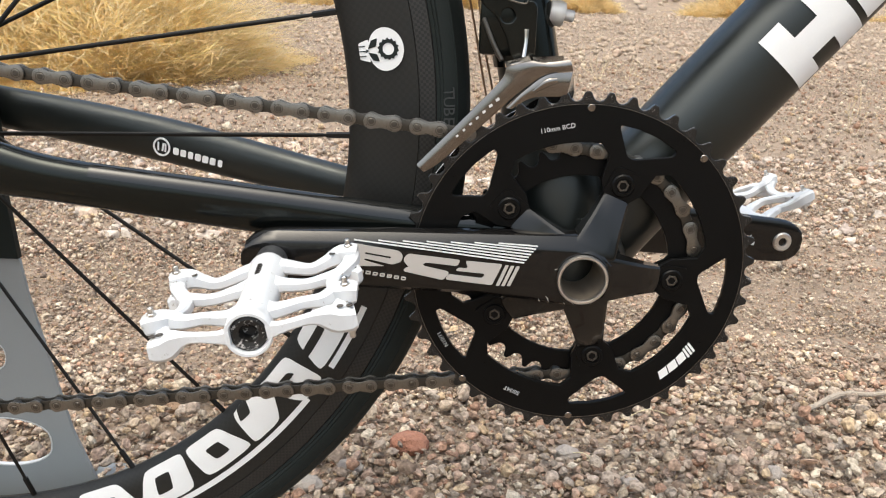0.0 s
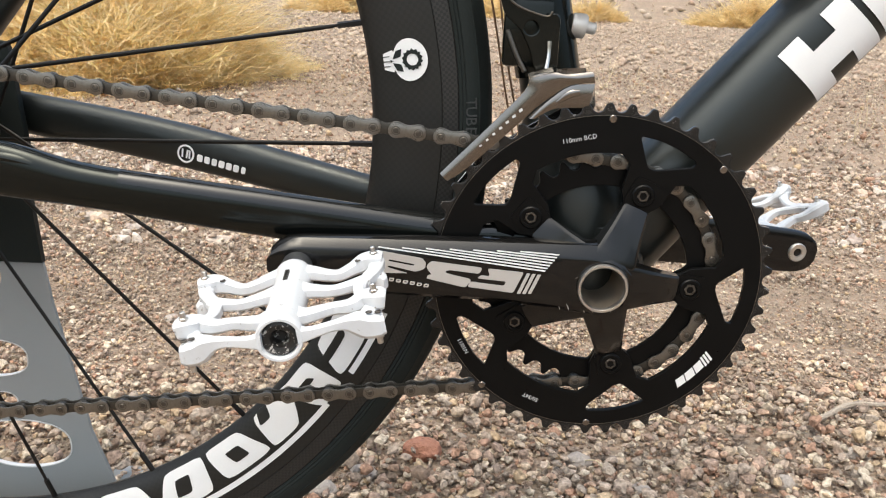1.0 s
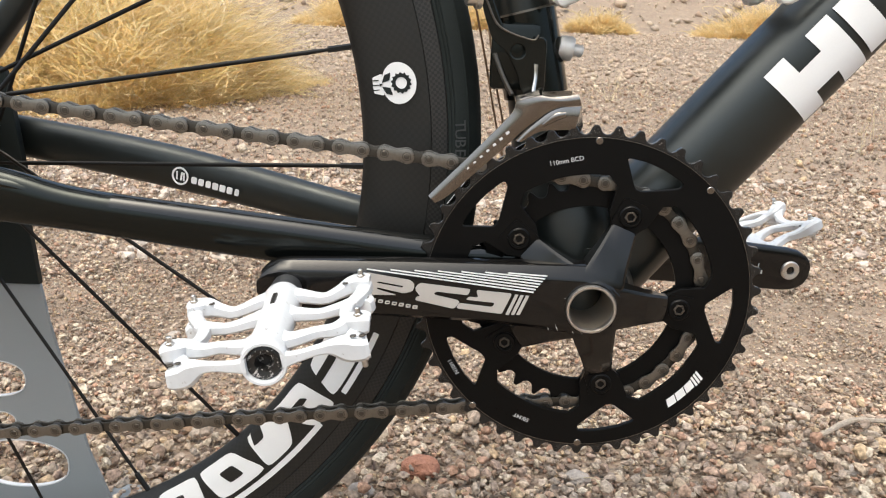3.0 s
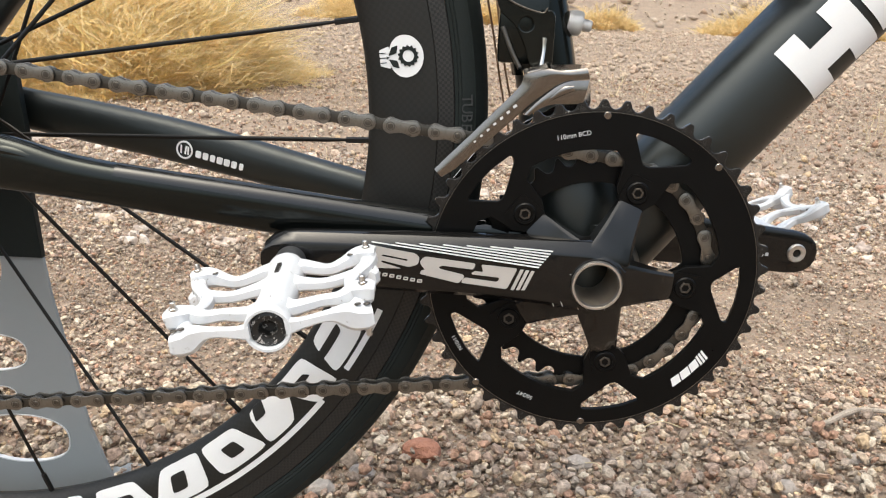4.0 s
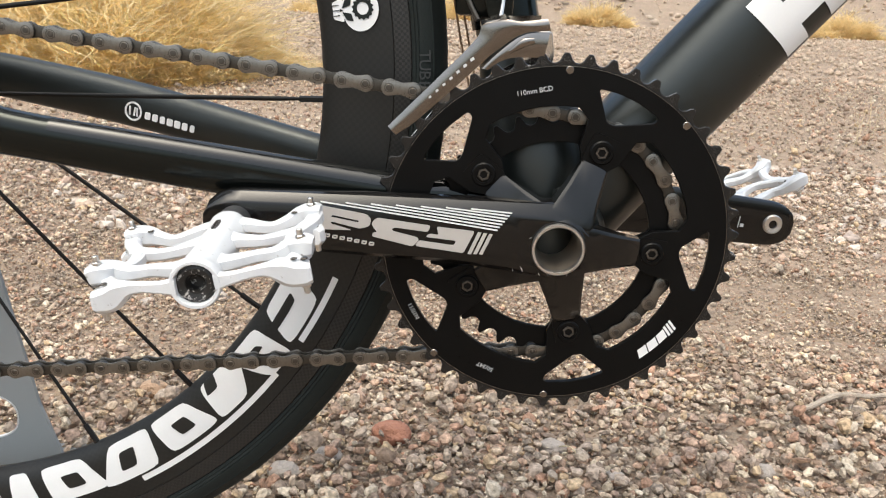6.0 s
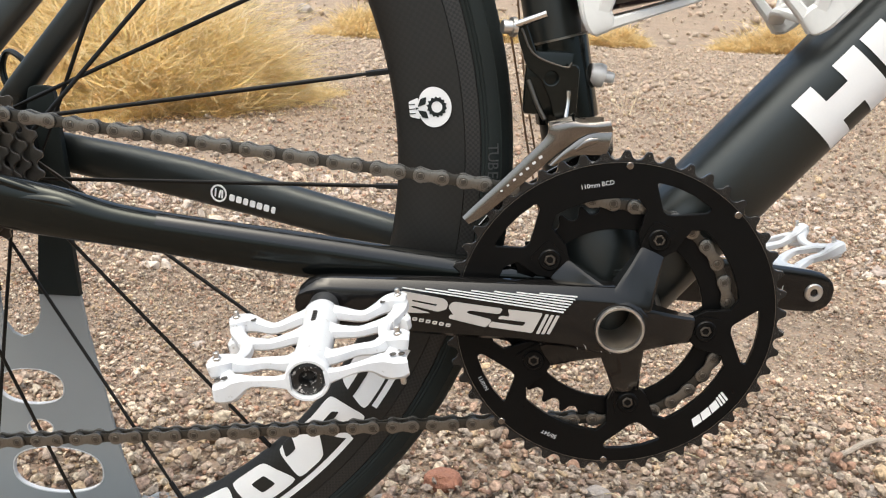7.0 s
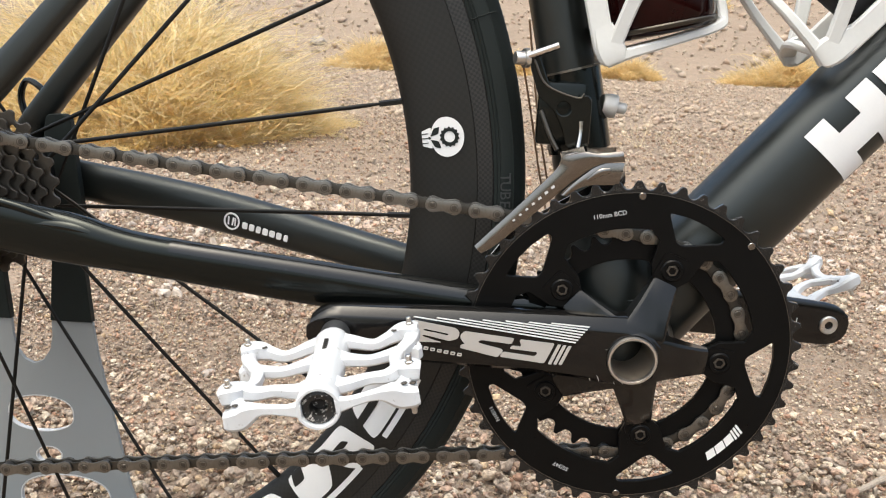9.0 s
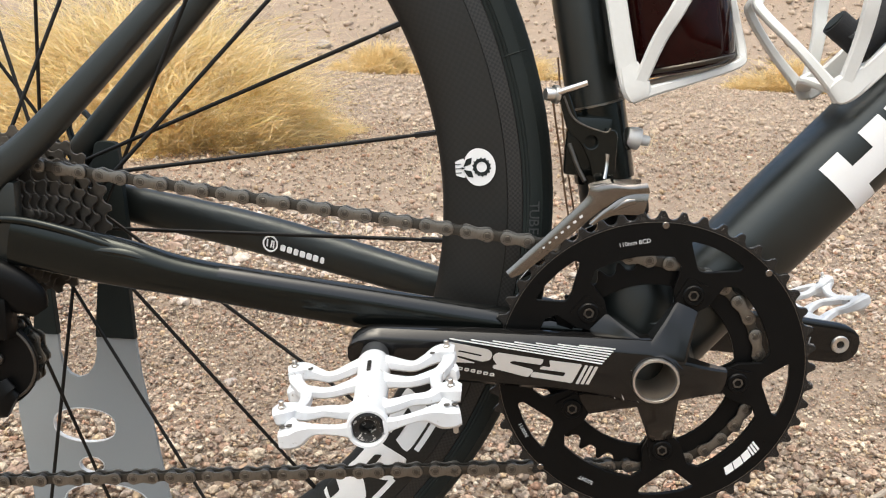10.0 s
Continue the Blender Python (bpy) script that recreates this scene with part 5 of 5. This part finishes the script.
part("cage_rib", tube([(-0.031, -0.0362, 0.3700, 0.0006, 0.0010), (-0.024, -0.0370, 0.3750, 0.0010, 0.0022), (-0.0185, -0.0368, 0.3765, 0.0008, 0.0016)], 12, 6), CAGE, band, at=CAGE_AT)
part("bridge_post", tube([(-0.0375, -0.033, 0.388, 0.0014, 0.0014), (-0.0365, -0.031, 0.396, 0.0012, 0.0012), (-0.0365, -0.030, 0.403, 0.0016, 0.0016)], 8, 5), CHROME, band)
part("bridge_post", tube([(-0.0495, -0.033, 0.386, 0.0022, 0.0014), (-0.0545, -0.030, 0.395, 0.0020, 0.0014), (-0.0600, -0.026, 0.408, 0.0016, 0.0014)], 8, 5), PIN, band)
for k in range(7):
    g = 0.65 + 0.06 * k
    part("small_bar", flat([mm((-1.3 * g, -0.55 * g), (0.9 * g, -0.9 * g), (1.3 * g, 0.55 * g), (-0.9 * g, 0.9 * g))], 0.0002), DECAL_G, band, at=CAGE_AT @ AT_BB @ Matrix.Translation((-0.0725 + 0.0036 * k, -0.0377, 0.0742 + 0.0035 * k)) @ Matrix.Rotation(radians(-44), 4, "Y"))

# cables
part("gear_cable", tube([(-0.0715, -0.020, 0.433, 0.0007, 0.0007), (-0.0635, -0.008, 0.40, 0.0007, 0.0007), (-0.0545, 0.0, 0.36, 0.0007, 0.0007), (-0.030, 0.0, 0.262, 0.0007, 0.0007)], 6, 4), CABLE, bicycle, "thin brown steel gear cable")
part("gear_cable", tube([(-0.0685, 0.004, 0.46, 0.0007, 0.0007), (-0.0590, 0.004, 0.40, 0.0007, 0.0007), (-0.0500, 0.004, 0.36, 0.0007, 0.0007), (-0.028, 0.004, 0.262, 0.0007, 0.0007)], 6, 4), CABLE, bicycle, "thin brown steel gear cable")
part("cable_housing", tube([(-0.425, -0.074, 0.346, 0.0026, 0.0026), (-0.392, -0.0735, 0.3505, 0.0026, 0.0026), (-0.360, -0.0725, 0.3455, 0.0026, 0.0026), (-0.330, -0.0690, 0.3355, 0.0026, 0.0026), (-0.305, -0.0625, 0.3270, 0.0018, 0.0022)], 12, 8), STAY, bicycle, "black cable housing entering the stay")
part("cable_socket", tube([(-0.345, -0.0660, 0.3345, 0.0075, 0.0040), (-0.325, -0.0650, 0.3330, 0.0085, 0.0046), (-0.305, -0.0625, 0.3275, 0.0075, 0.0038), (-0.292, -0.0605, 0.3240, 0.003, 0.002)], 16, 6), STAY, bicycle)
part("quick_release_lever", tube([(-0.412, 0.078, 0.352, 0.003, 0.003), (-0.4265, 0.080, 0.372, 0.003, 0.0026), (-0.4340, 0.081, 0.392, 0.003, 0.0024), (-0.4290, 0.081, 0.406, 0.003, 0.0022), (-0.4170, 0.080, 0.400, 0.003, 0.0022), (-0.4080, 0.079, 0.384, 0.003, 0.002)], 10, 6), STAY, bicycle, "curved black quick release lever")

# rear derailleur
mech = part("rear_derailleur", tube([(-0.412, -0.071, 0.318, 0.008, 0.010), (-0.416, -0.076, 0.300, 0.012, 0.015), (-0.432, -0.078, 0.272, 0.013, 0.019), (-0.440, -0.076, 0.250, 0.010, 0.016)], 20, 6), STAY, bicycle, "dark rear derailleur hanging below the sprockets")
part("jockey_wheel", flat([toothed(11, 8), circle(0, 0, 0.004)], 0.004, 0.0004), RUBBER, mech, at=Matrix.Translation((-0.4110, -0.058, 0.2590)))
part("cage_plate", flat([rounded(mm((6, 30), (20, 24), (28, 8), (26, -10), (14, -24), (-4, -30), (-24, -36), (-52, -92), (-72, -92), (-62, -60), (-40, -10), (-14, 24)), 0.01)], 0.0025, 0.0006), RING, mech, at=Matrix.Translation((-0.4130, -0.0665, 0.2535)))
part("mounting_knuckle", tube([(-0.428, -0.0700, 0.322, 0.006, 0.010), (-0.405, -0.0705, 0.312, 0.007, 0.013), (-0.388, -0.0690, 0.300, 0.0055, 0.0125), (-0.3815, -0.0670, 0.2915, 0.003, 0.006)], 20, 6, 2.4), RING, mech)
part("parallelogram", block(-0.426, -0.397, -0.078, -0.064, 0.274, 0.302, 0.004), RING, mech)
part("cage_lobe", tube([(-0.4135, -0.0712, 0.2420, 0.0035, 0.011), (-0.4080, -0.0718, 0.2330, 0.0040, 0.013), (-0.4010, -0.0712, 0.2290, 0.0030, 0.009)], 20, 6), RING, mech)
# added bright bar stands in for a silver glint on the derailleur
part("glint_bar", rod((-0.4215, -0.0745, 0.2705), (-0.4085, -0.0745, 0.2712), 0.0012, 10), CHROME, mech, "small bright bar giving a silver glint")
# thin grey tube: highlights on the black plate's rounded edge, given as shape
part("cage_edge_highlight", tube([(-0.4130 + 0.0262 * math.cos(radians(w)), -0.0680, 0.2560 + 0.0262 * math.sin(radians(w)), 0.0009, 0.0009) for w in range(84, -62, -18)], 8, 3), SPROCKET, mech)
part("pivot_bolt", disc(0.0042, -0.0705, -0.0665, 18, 0.0008, hole=0.0022), SPROCKET, mech, at=Matrix.Translation((-0.4110, 0, 0.2590)))
part("jockey_wheel", flat([toothed(11, 8), circle(0, 0, 0.004)], 0.004, 0.0004), RUBBER, mech, at=Matrix.Translation((-0.4740, -0.058, 0.1725)))
for k in range(6):
    a = radians(112 - 32.7 * k)
    part("link", outer if k % 2 else inner, CHAIN, mech, at=Matrix.Translation((-0.4110 + 0.0217 * math.cos(a), -0.057, 0.2590 + 0.0217 * math.sin(a))) @ Matrix.Rotation(-(a - math.pi / 2), 4, "Y"))

# ---------------------------------------------------------------- bottle cages, bottle, pump
SEAT_D, SEAT_N = Vector((-0.2292, 0, 0.9734)), Vector((0.9734, 0, 0.2292))
SEAT0 = Vector((-0.0505, 0, 0.4600))


def cage_at(base, along, out):
    def place(s, n, y):
        q = base + along * s + out * n
        return (q.x, y, q.z)
    return place


def bottle_cage(name, base, along, out, label, grow, back):
    """A moulded white cage: a back rail, a pair of V-shaped arms and a shelf."""
    at = cage_at(base, along, out)
    root = part(name, tube([(*at(-0.006, back, 0), 0.010, 0.0022), (*at(0.03, back, 0), 0.009, 0.0022), (*at(0.12, back, 0), 0.009, 0.0022)], 14, 6, 3.0), PLASTIC, bicycle, label)
    for s in (-1, 1):
        part("side_rail", beam([(*at(0.19, grow, s * 0.027), 0.0022, 0.0058), (*at(0.05, grow - 0.001, s * 0.028), 0.0022, 0.0060), (*at(-0.012, grow, s * 0.028), 0.0024, 0.0062), (*at(-0.0262, grow + 0.002, s * 0.027), 0.0030, 0.0056)], (0, 1, 0)), PLASTIC, root)
        part("diagonal_arm", beam([(*at(-0.020, grow + 0.006, s * 0.0285), 0.0026, 0.0040), (*at(0.004, grow + 0.0205, s * 0.033), 0.0024, 0.0042), (*at(0.023, grow + 0.0355, s * 0.0372), 0.0024, 0.0044), (*at(0.060, grow + 0.062, s * 0.034), 0.0024, 0.0044), (*at(0.10, grow + 0.082, s * 0.02), 0.0024, 0.0042)], (0, 1, 0)), PLASTIC, root)
        part("lower_arm", beam([(*at(-0.0270, grow + 0.001, s * 0.027), 0.0032, 0.0046), (*at(-0.0258, grow + 0.012, s * 0.027), 0.0032, 0.0034), (*at(-0.0235, grow + 0.040, s * 0.024), 0.0032, 0.0026), (*at(-0.0205, grow + 0.068, s * 0.012), 0.0032, 0.0026), (*at(-0.0150, grow + 0.0745, s * 0.004), 0.0032, 0.0030), (*at(0.004, grow + 0.0745, 0), 0.0032, 0.0026), (*at(0.035, grow + 0.0715, 0), 0.0032, 0.0026)], (0, 1, 0)), PLASTIC, root)
    for s in (-1, 1):
        part("corner", beam([(*at(-0.0080, grow + 0.001, s * 0.028), 0.0026, 0.0058), (*at(-0.0200, grow + 0.0035, s * 0.0280), 0.0034, 0.0082), (*at(-0.0275, grow + 0.0050, s * 0.0275), 0.0034, 0.0072), (*at(-0.0302, grow + 0.0055, s * 0.0270), 0.0022, 0.0035)], (0, 1, 0)), PLASTIC, root)
    part("shelf", tube([(*at(-0.0255, grow + 0.006, -0.027), 0.0050, 0.0028), (*at(-0.0262, grow + 0.014, 0), 0.0055, 0.0028), (*at(-0.0255, grow + 0.006, 0.027), 0.0050, 0.0028)], 12, 5, 2.6, (1, 0, 0)), PLASTIC, root)
    part("cage_bolt", disc(0.0042, -0.004, 0.001, 12, 0.0006), CHROME, root, at=Matrix.Translation(at(0.008, back + 0.0035, 0)) @ out.to_track_quat("-Y", "Z").to_matrix().to_4x4())
    return root


bottle_cage("bottle_cage", SEAT0, SEAT_D, SEAT_N, "white moulded bottle cage on the seat tube", 0.0195, 0.0195)
DOWN_B = Vector((0.1464, 0, 0.4392))
bottle_cage("bottle_cage", DOWN_B, AXIS_D, AXIS_N, "white moulded bottle cage on the down tube", 0.0376, 0.0328)
bm = lathe([(0.0, 0.0), (0.022, 0.0), (0.030, 0.001), (0.0335, 0.004), (0.0350, 0.009), (0.0355, 0.02), (0.0355, 0.10), (0.033, 0.11), (0.0355, 0.12), (0.0355, 0.16), (0.024, 0.18), (0.018, 0.20), (0.0, 0.20)], 48)
bottle_base = SEAT0 + SEAT_D * -0.0190 + SEAT_N * 0.0560
bottle = tagged(part("drinking_bottle", bm, BOTTLE, None, "", Matrix.Translation(bottle_base) @ SEAT_D.to_track_quat("Y", "Z").to_matrix().to_4x4()), "glossy dark red bottle standing in the white cage", "bottle")
part("moulded_edge", lathe([(0.0337, 0.0030), (0.0347, 0.0040), (0.0350, 0.0052), (0.0345, 0.0060)], 96), PIN, bottle)
pump = part("mini_pump", rod((0.0985, -0.004, 0.489), (0.1225, -0.004, 0.4715), 0.0085, 18), FABRIC, None)
tagged(pump, "black mini pump tucked into the empty cage", "pump")
part("strap", rod((0.112, -0.006, 0.474), (0.146, -0.006, 0.5145), 0.011, 16), FABRIC, pump)
part("hose_end", disc(0.0068, -0.0006, 0.001, 16, 0.0003), RUBBER, pump, at=Matrix.Translation((0.0983, -0.004, 0.4892)) @ Vector((0.8, 0, -0.6)).to_track_quat("Y", "Z").to_matrix().to_4x4())
for k in range(3):
    part("small_bar", flat([mm((-0.6, -1.6 + 0.4 * k), (0.6, -1.6 + 0.4 * k), (0.6, 1.6), (-0.6, 1.6))], 0.0003), DECAL_G, pump, at=Matrix.Translation((0.1085 + 0.0018 * k, -0.0127, 0.4822 - 0.0014 * k)) @ Matrix.Rotation(radians(36), 4, "Y"))

# ---------------------------------------------------------------- bicycle stand
SX = -0.4195
grey = rounded(mm((-33.5, 234), (-14.5, 234), (-14.5, 222), (-12.5, 211), (-7, 202.5), (0, 199.5), (7, 202.5), (13, 211), (15.5, 222), (15.5, 234), (46.5, 234), (50, 205), (57.5, 165), (69.5, 101), (88, 45), (106, -2), (-34, -2), (-42, 80), (-46, 120), (-51, 170), (-49, 182), (-38, 205)), 0.0012, 3)
slot = [(0.0025 + 0.0255 * math.cos(w), 0.159 + 0.0150 * math.copysign(abs(math.sin(w)) ** 0.75, math.sin(w))) for w in np.linspace(0, 2 * math.pi, 40, endpoint=False)]
low = [(0.0065 + 0.0105 * math.cos(w), 0.1245 + 0.0075 * math.sin(w)) for w in np.linspace(0, 2 * math.pi, 24, endpoint=False)]
big = [(0.0175 + 0.036 * math.cos(w), 0.0885 + 0.0205 * math.copysign(abs(math.sin(w)) ** 0.75, math.sin(w))) for w in np.linspace(0, 2 * math.pi, 40, endpoint=False)]
stand = tagged(part("bicycle_stand", flat([grey, slot, low, big], 0.0032, 0.0004), STAND, None, "", Matrix.Translation((SX, 0.0480, 0))), "grey sheet metal bicycle stand holding the rear axle", "stand")
for x0, x1 in ((-0.0335, -0.0145), (0.0155, 0.0465)):
    part("dipped_arm", flat([[(x0, 0.2343), (x1, 0.2343)] + rounded([(x1 + 0.001, 0.2900), (x1 - 0.004, 0.350), (x1 - 0.007, 0.386), (x0 + 0.007, 0.386), (x0 + 0.002, 0.350), (x0, 0.2900)], 0.005)], 0.0062, 0.0006), STAND_TOP, stand, "black rubber dipped stand arm")
part("slot_edge", flat([slot, [(0.0025 + (x - 0.0025) * 0.975, 0.159 + (z - 0.159) * 0.955) for x, z in slot]], 0.0036), STAND_EDGE, stand)
part("slot_edge", flat([low, [(0.0065 + (x - 0.0065) * 0.93, 0.1245 + (z - 0.1245) * 0.92) for x, z in low]], 0.0036), STAND_EDGE, stand)
part("slot_edge", flat([big, [(0.0175 + (x - 0.0175) * 0.975, 0.0885 + (z - 0.0885) * 0.955) for x, z in big]], 0.0036), STAND_EDGE, stand)
part("foot", block(-0.034, 0.106, -0.002, 0.11, -0.004, 0.001, 0.0008), STAND, stand)


# ---------------------------------------------------------------- stones, sticks and dry plants
lump("rock", "rusty red porous rock lying in the gravel", -0.102, 0.198, (0.018, 0.015, 0.012), RED_ROCK, 3.0)
lump("rock", "orange brown stone in the gravel", -0.354, 0.270, (0.014, 0.012, 0.009), OCHRE_ROCK, 4.2)
for k, (x, y, r) in enumerate(((-0.19, 0.13, 0.014), (-0.155, 0.16, 0.012), (0.05, 0.19, 0.012), (0.24, 0.165, 0.011), (0.10, 0.145, 0.010), (-0.36, 0.55, 0.011), (-0.45, 0.52, 0.010), (0.33, 0.22, 0.010))):
    lump("rock", "grey brown stone among finer gravel", x, y, (r, r * 0.8, r * 0.6), PALE_ROCK, 10 + k * 1.3)
lump("rock", "pale boulder on the dry ground", -3.15, 14.8, (0.16, 0.12, 0.09), PALE_ROCK, 40)


def twig(name, label, pts, mat, category):
    bm = tube(pts, 8, 6, 2.0, (0, 0, 1))
    return tagged(part(name, bm, mat), label, category)


twig("stick", "bleached dry stick lying on gravel", [(0.296, 0.262, 0.0130, 0.0014, 0.0014), (0.305, 0.267, 0.0150, 0.0023, 0.0023), (0.326, 0.277, 0.0160, 0.0027, 0.0027), (0.352, 0.295, 0.0180, 0.0033, 0.0033), (0.376, 0.306, 0.0180, 0.0028, 0.0028), (0.401, 0.307, 0.0170, 0.0027, 0.0027), (0.44, 0.318, 0.0170, 0.0027, 0.0027), (0.52, 0.35, 0.0150, 0.0023, 0.0023)], DEADWOOD, "stick")
for x, y, dx, dy, h in ((0.115, 0.250, 0.055, 0.012, 0.008), (0.055, 0.185, 0.018, -0.03, 0.006), (-0.175, 0.075, 0.045, -0.01, 0.004), (-0.165, 0.07, 0.02, -0.035, 0.006), (0.11, 0.42, 0.05, -0.03, 0.012)):
    twig("straw", "thin dry straw lying on gravel", [(x, y, 0.008, 0.0005, 0.0005), (x + dx * 0.5, y + dy * 0.5, 0.010 + h, 0.0006, 0.0006), (x + dx, y + dy, 0.008, 0.0004, 0.0004)], STALK, "straw")


def blades(base, tip, bend, width):
    """Thin curved blades, each a ribbon of three lengths."""
    n = len(base)
    t = np.array([0, 0.4, 0.75, 1.0])
    P = base[:, None] * (1 - t)[None, :, None] + tip[:, None] * t[None, :, None] + bend[:, None] * (t * (1 - t) * 4)[None, :, None]
    d = tip - base
    side = np.cross(d, rng.normal(size=(n, 3)) * 0.45 + np.array([0, 0, 1.0]))
    side /= np.linalg.norm(side, axis=1, keepdims=True) + 1e-9
    w = width[:, None] * np.array([1.0, 0.9, 0.65, 0.15])[None]
    L, R = P - side[:, None] * w[:, :, None], P + side[:, None] * w[:, :, None]
    V = np.stack([L, R], 2).reshape(n, 8, 3)
    F = np.array([[0, 1, 3, 2], [2, 3, 5, 4], [4, 5, 7, 6]])
    return V.reshape(-1, 3), (F[None] + (np.arange(n) * 8)[:, None, None]).reshape(-1, 4)


def grass_clump(name, label, x, y, rx, ry, h, n, width, mat=STRAW, tufts=40):
    """A dry bush of fine stems: many tufts that arch outward over a rounded heap."""
    u = rng.uniform(0, 2 * math.pi, tufts)
    rr = np.sqrt(rng.uniform(0, 1, tufts))
    cx, cy = rx * 0.92 * rr * np.cos(u), ry * 0.92 * rr * np.sin(u)
    top = h * (1 - 0.86 * rr ** 1.4) * rng.uniform(0.75, 1.1, tufts)
    k = rng.integers(0, tufts, n)
    up = rng.uniform(0, 0.75, n) ** 1.2
    b = np.stack([cx[k] + rng.normal(0, rx * 0.09, n), cy[k] + rng.normal(0, ry * 0.09, n), top[k] * up * 0.8], 1)
    out = np.stack([cx[k] / rx + rng.normal(0, 1.0, n), cy[k] / ry + rng.normal(0, 1.0, n)], 1)
    ln = top[k] * rng.uniform(0.25, 0.6, n)
    tip = b + np.stack([out[:, 0] * ln * 0.75, out[:, 1] * ln * 0.75, ln * rng.uniform(-0.15, 0.95, n)], 1)
    tip[:, 2] = np.maximum(tip[:, 2], 0.01)
    bend = np.stack([rng.normal(0, 0.28, n) * ln, rng.normal(0, 0.28, n) * ln, rng.uniform(-0.1, 0.35, n) * ln], 1)
    v, f = blades(b, tip, bend, width * rng.uniform(0.6, 1.3, n))
    ob = new(name, soup(name, v, f, mat))
    ob.location = (x, y, float(rise(x, y)) - 0.01)
    m = n // 6
    k = rng.integers(0, n, m)
    thin = tip[k] + np.stack([rng.normal(0, 0.35, m) * ln[k], rng.normal(0, 0.35, m) * ln[k], rng.normal(0, 0.2, m) * ln[k]], 1)
    thin[:, 2] = np.maximum(thin[:, 2], 0.01)
    v, f = blades(tip[k] * 0.9 + b[k] * 0.1, thin, rng.normal(0, 0.1, (m, 3)) * ln[k][:, None], width * 0.6 * np.ones(m))
    tagged(part("stem_fringe", soup("stem_fringe", v, f, STALK), STALK, ob, "paler fine drooping stems"), kind="stuff")
    return tagged(ob, label, "dry bush", "dry bushes")


grass_clump("dry_grass_bush", "large golden dry grass bush on gravel", -1.72, 3.30, 0.78, 0.74, 1.02, 40000, 0.0014, tufts=130)
grass_clump("dry_grass_bush", "golden dry grass tuft beside a larger bush", -1.22, 3.62, 0.36, 0.34, 0.42, 13000, 0.0013)
grass_clump("dry_grass_bush", "golden dry grass tuft beside a larger bush", -2.75, 4.6, 0.55, 0.5, 0.7, 8000, 0.0024)
for x, y in ((-1.78, 2.60), (-1.54, 2.66), (-1.34, 2.86), (-1.17, 3.14), (-1.06, 3.50), (-1.00, 3.90)):
    grass_clump("dry_grass_tuft", "low pale straw at the foot of a bush", x, y, 0.27, 0.25, 0.19, 3200, 0.0011, tufts=18)
for x, y, rx, h in ((-1.80, 12.3, 0.75, 0.68), (0.30, 12.5, 0.85, 0.66), (2.15, 12.6, 0.60, 0.55), (4.65, 12.4, 1.05, 0.78), (6.2, 13.0, 0.7, 0.6), (7.8, 12.6, 1.0, 0.7), (-5.2, 12.8, 0.9, 0.7), (-7.0, 14.0, 1.0, 0.8)):
    grass_clump("dry_grass_bush", "low golden dry bush at the foot of the slope", x, y, rx, 0.6, h, 5500, 0.0044, STRAW_PALE)
for k in range(26):
    x, y = rng.uniform(-14, 14), rng.uniform(16, 42)
    grass_clump("dry_grass_bush", "sparse dry bush on the stony slope", x, y, rng.uniform(0.5, 1.1), 0.7, rng.uniform(0.4, 0.8), 1100, 0.012, STRAW_PALE)
# thin dry stalks standing singly
for x, y, n, h in ((0.69, 3.47, 9, 0.22), (1.53, 4.55, 7, 0.19), (1.29, 2.21, 5, 0.14), (-0.62, 0.95, 4, 0.09), (-0.30, 2.3, 8, 0.14), (0.84, 3.50, 6, 0.16), (-0.44, 1.5, 6, 0.10), (1.50, 2.6, 5, 0.15), (-0.555, 0.665, 6, 0.088), (0.05, 2.6, 8, 0.15)):
    b = np.stack([x + rng.normal(0, 0.02, n), y + rng.normal(0, 0.02, n), np.full(n, float(rise(x, y)))], 1)
    tip = b + np.stack([rng.normal(0, 0.27, n) * h, rng.normal(0, 0.3, n) * h, rng.uniform(0.55, 1.0, n) * h], 1)
    v, f = blades(b, tip, rng.normal(0, 0.08, (n, 3)) * h, np.full(n, 0.0005 + 0.0004 * min(y, 3.0) / 3))
    tuft = tagged(new("dry_stalk_tuft"), "thin pale dry stalks in gravel", "dry stalks", "stalk tufts")
    tuft.location = (x, y, float(rise(x, y)))
    for k in range(n):
        part("stalk", soup("stalk", v[8 * k:8 * k + 8] - np.array(tuft.location), f[:3], STALK), STALK, tuft)
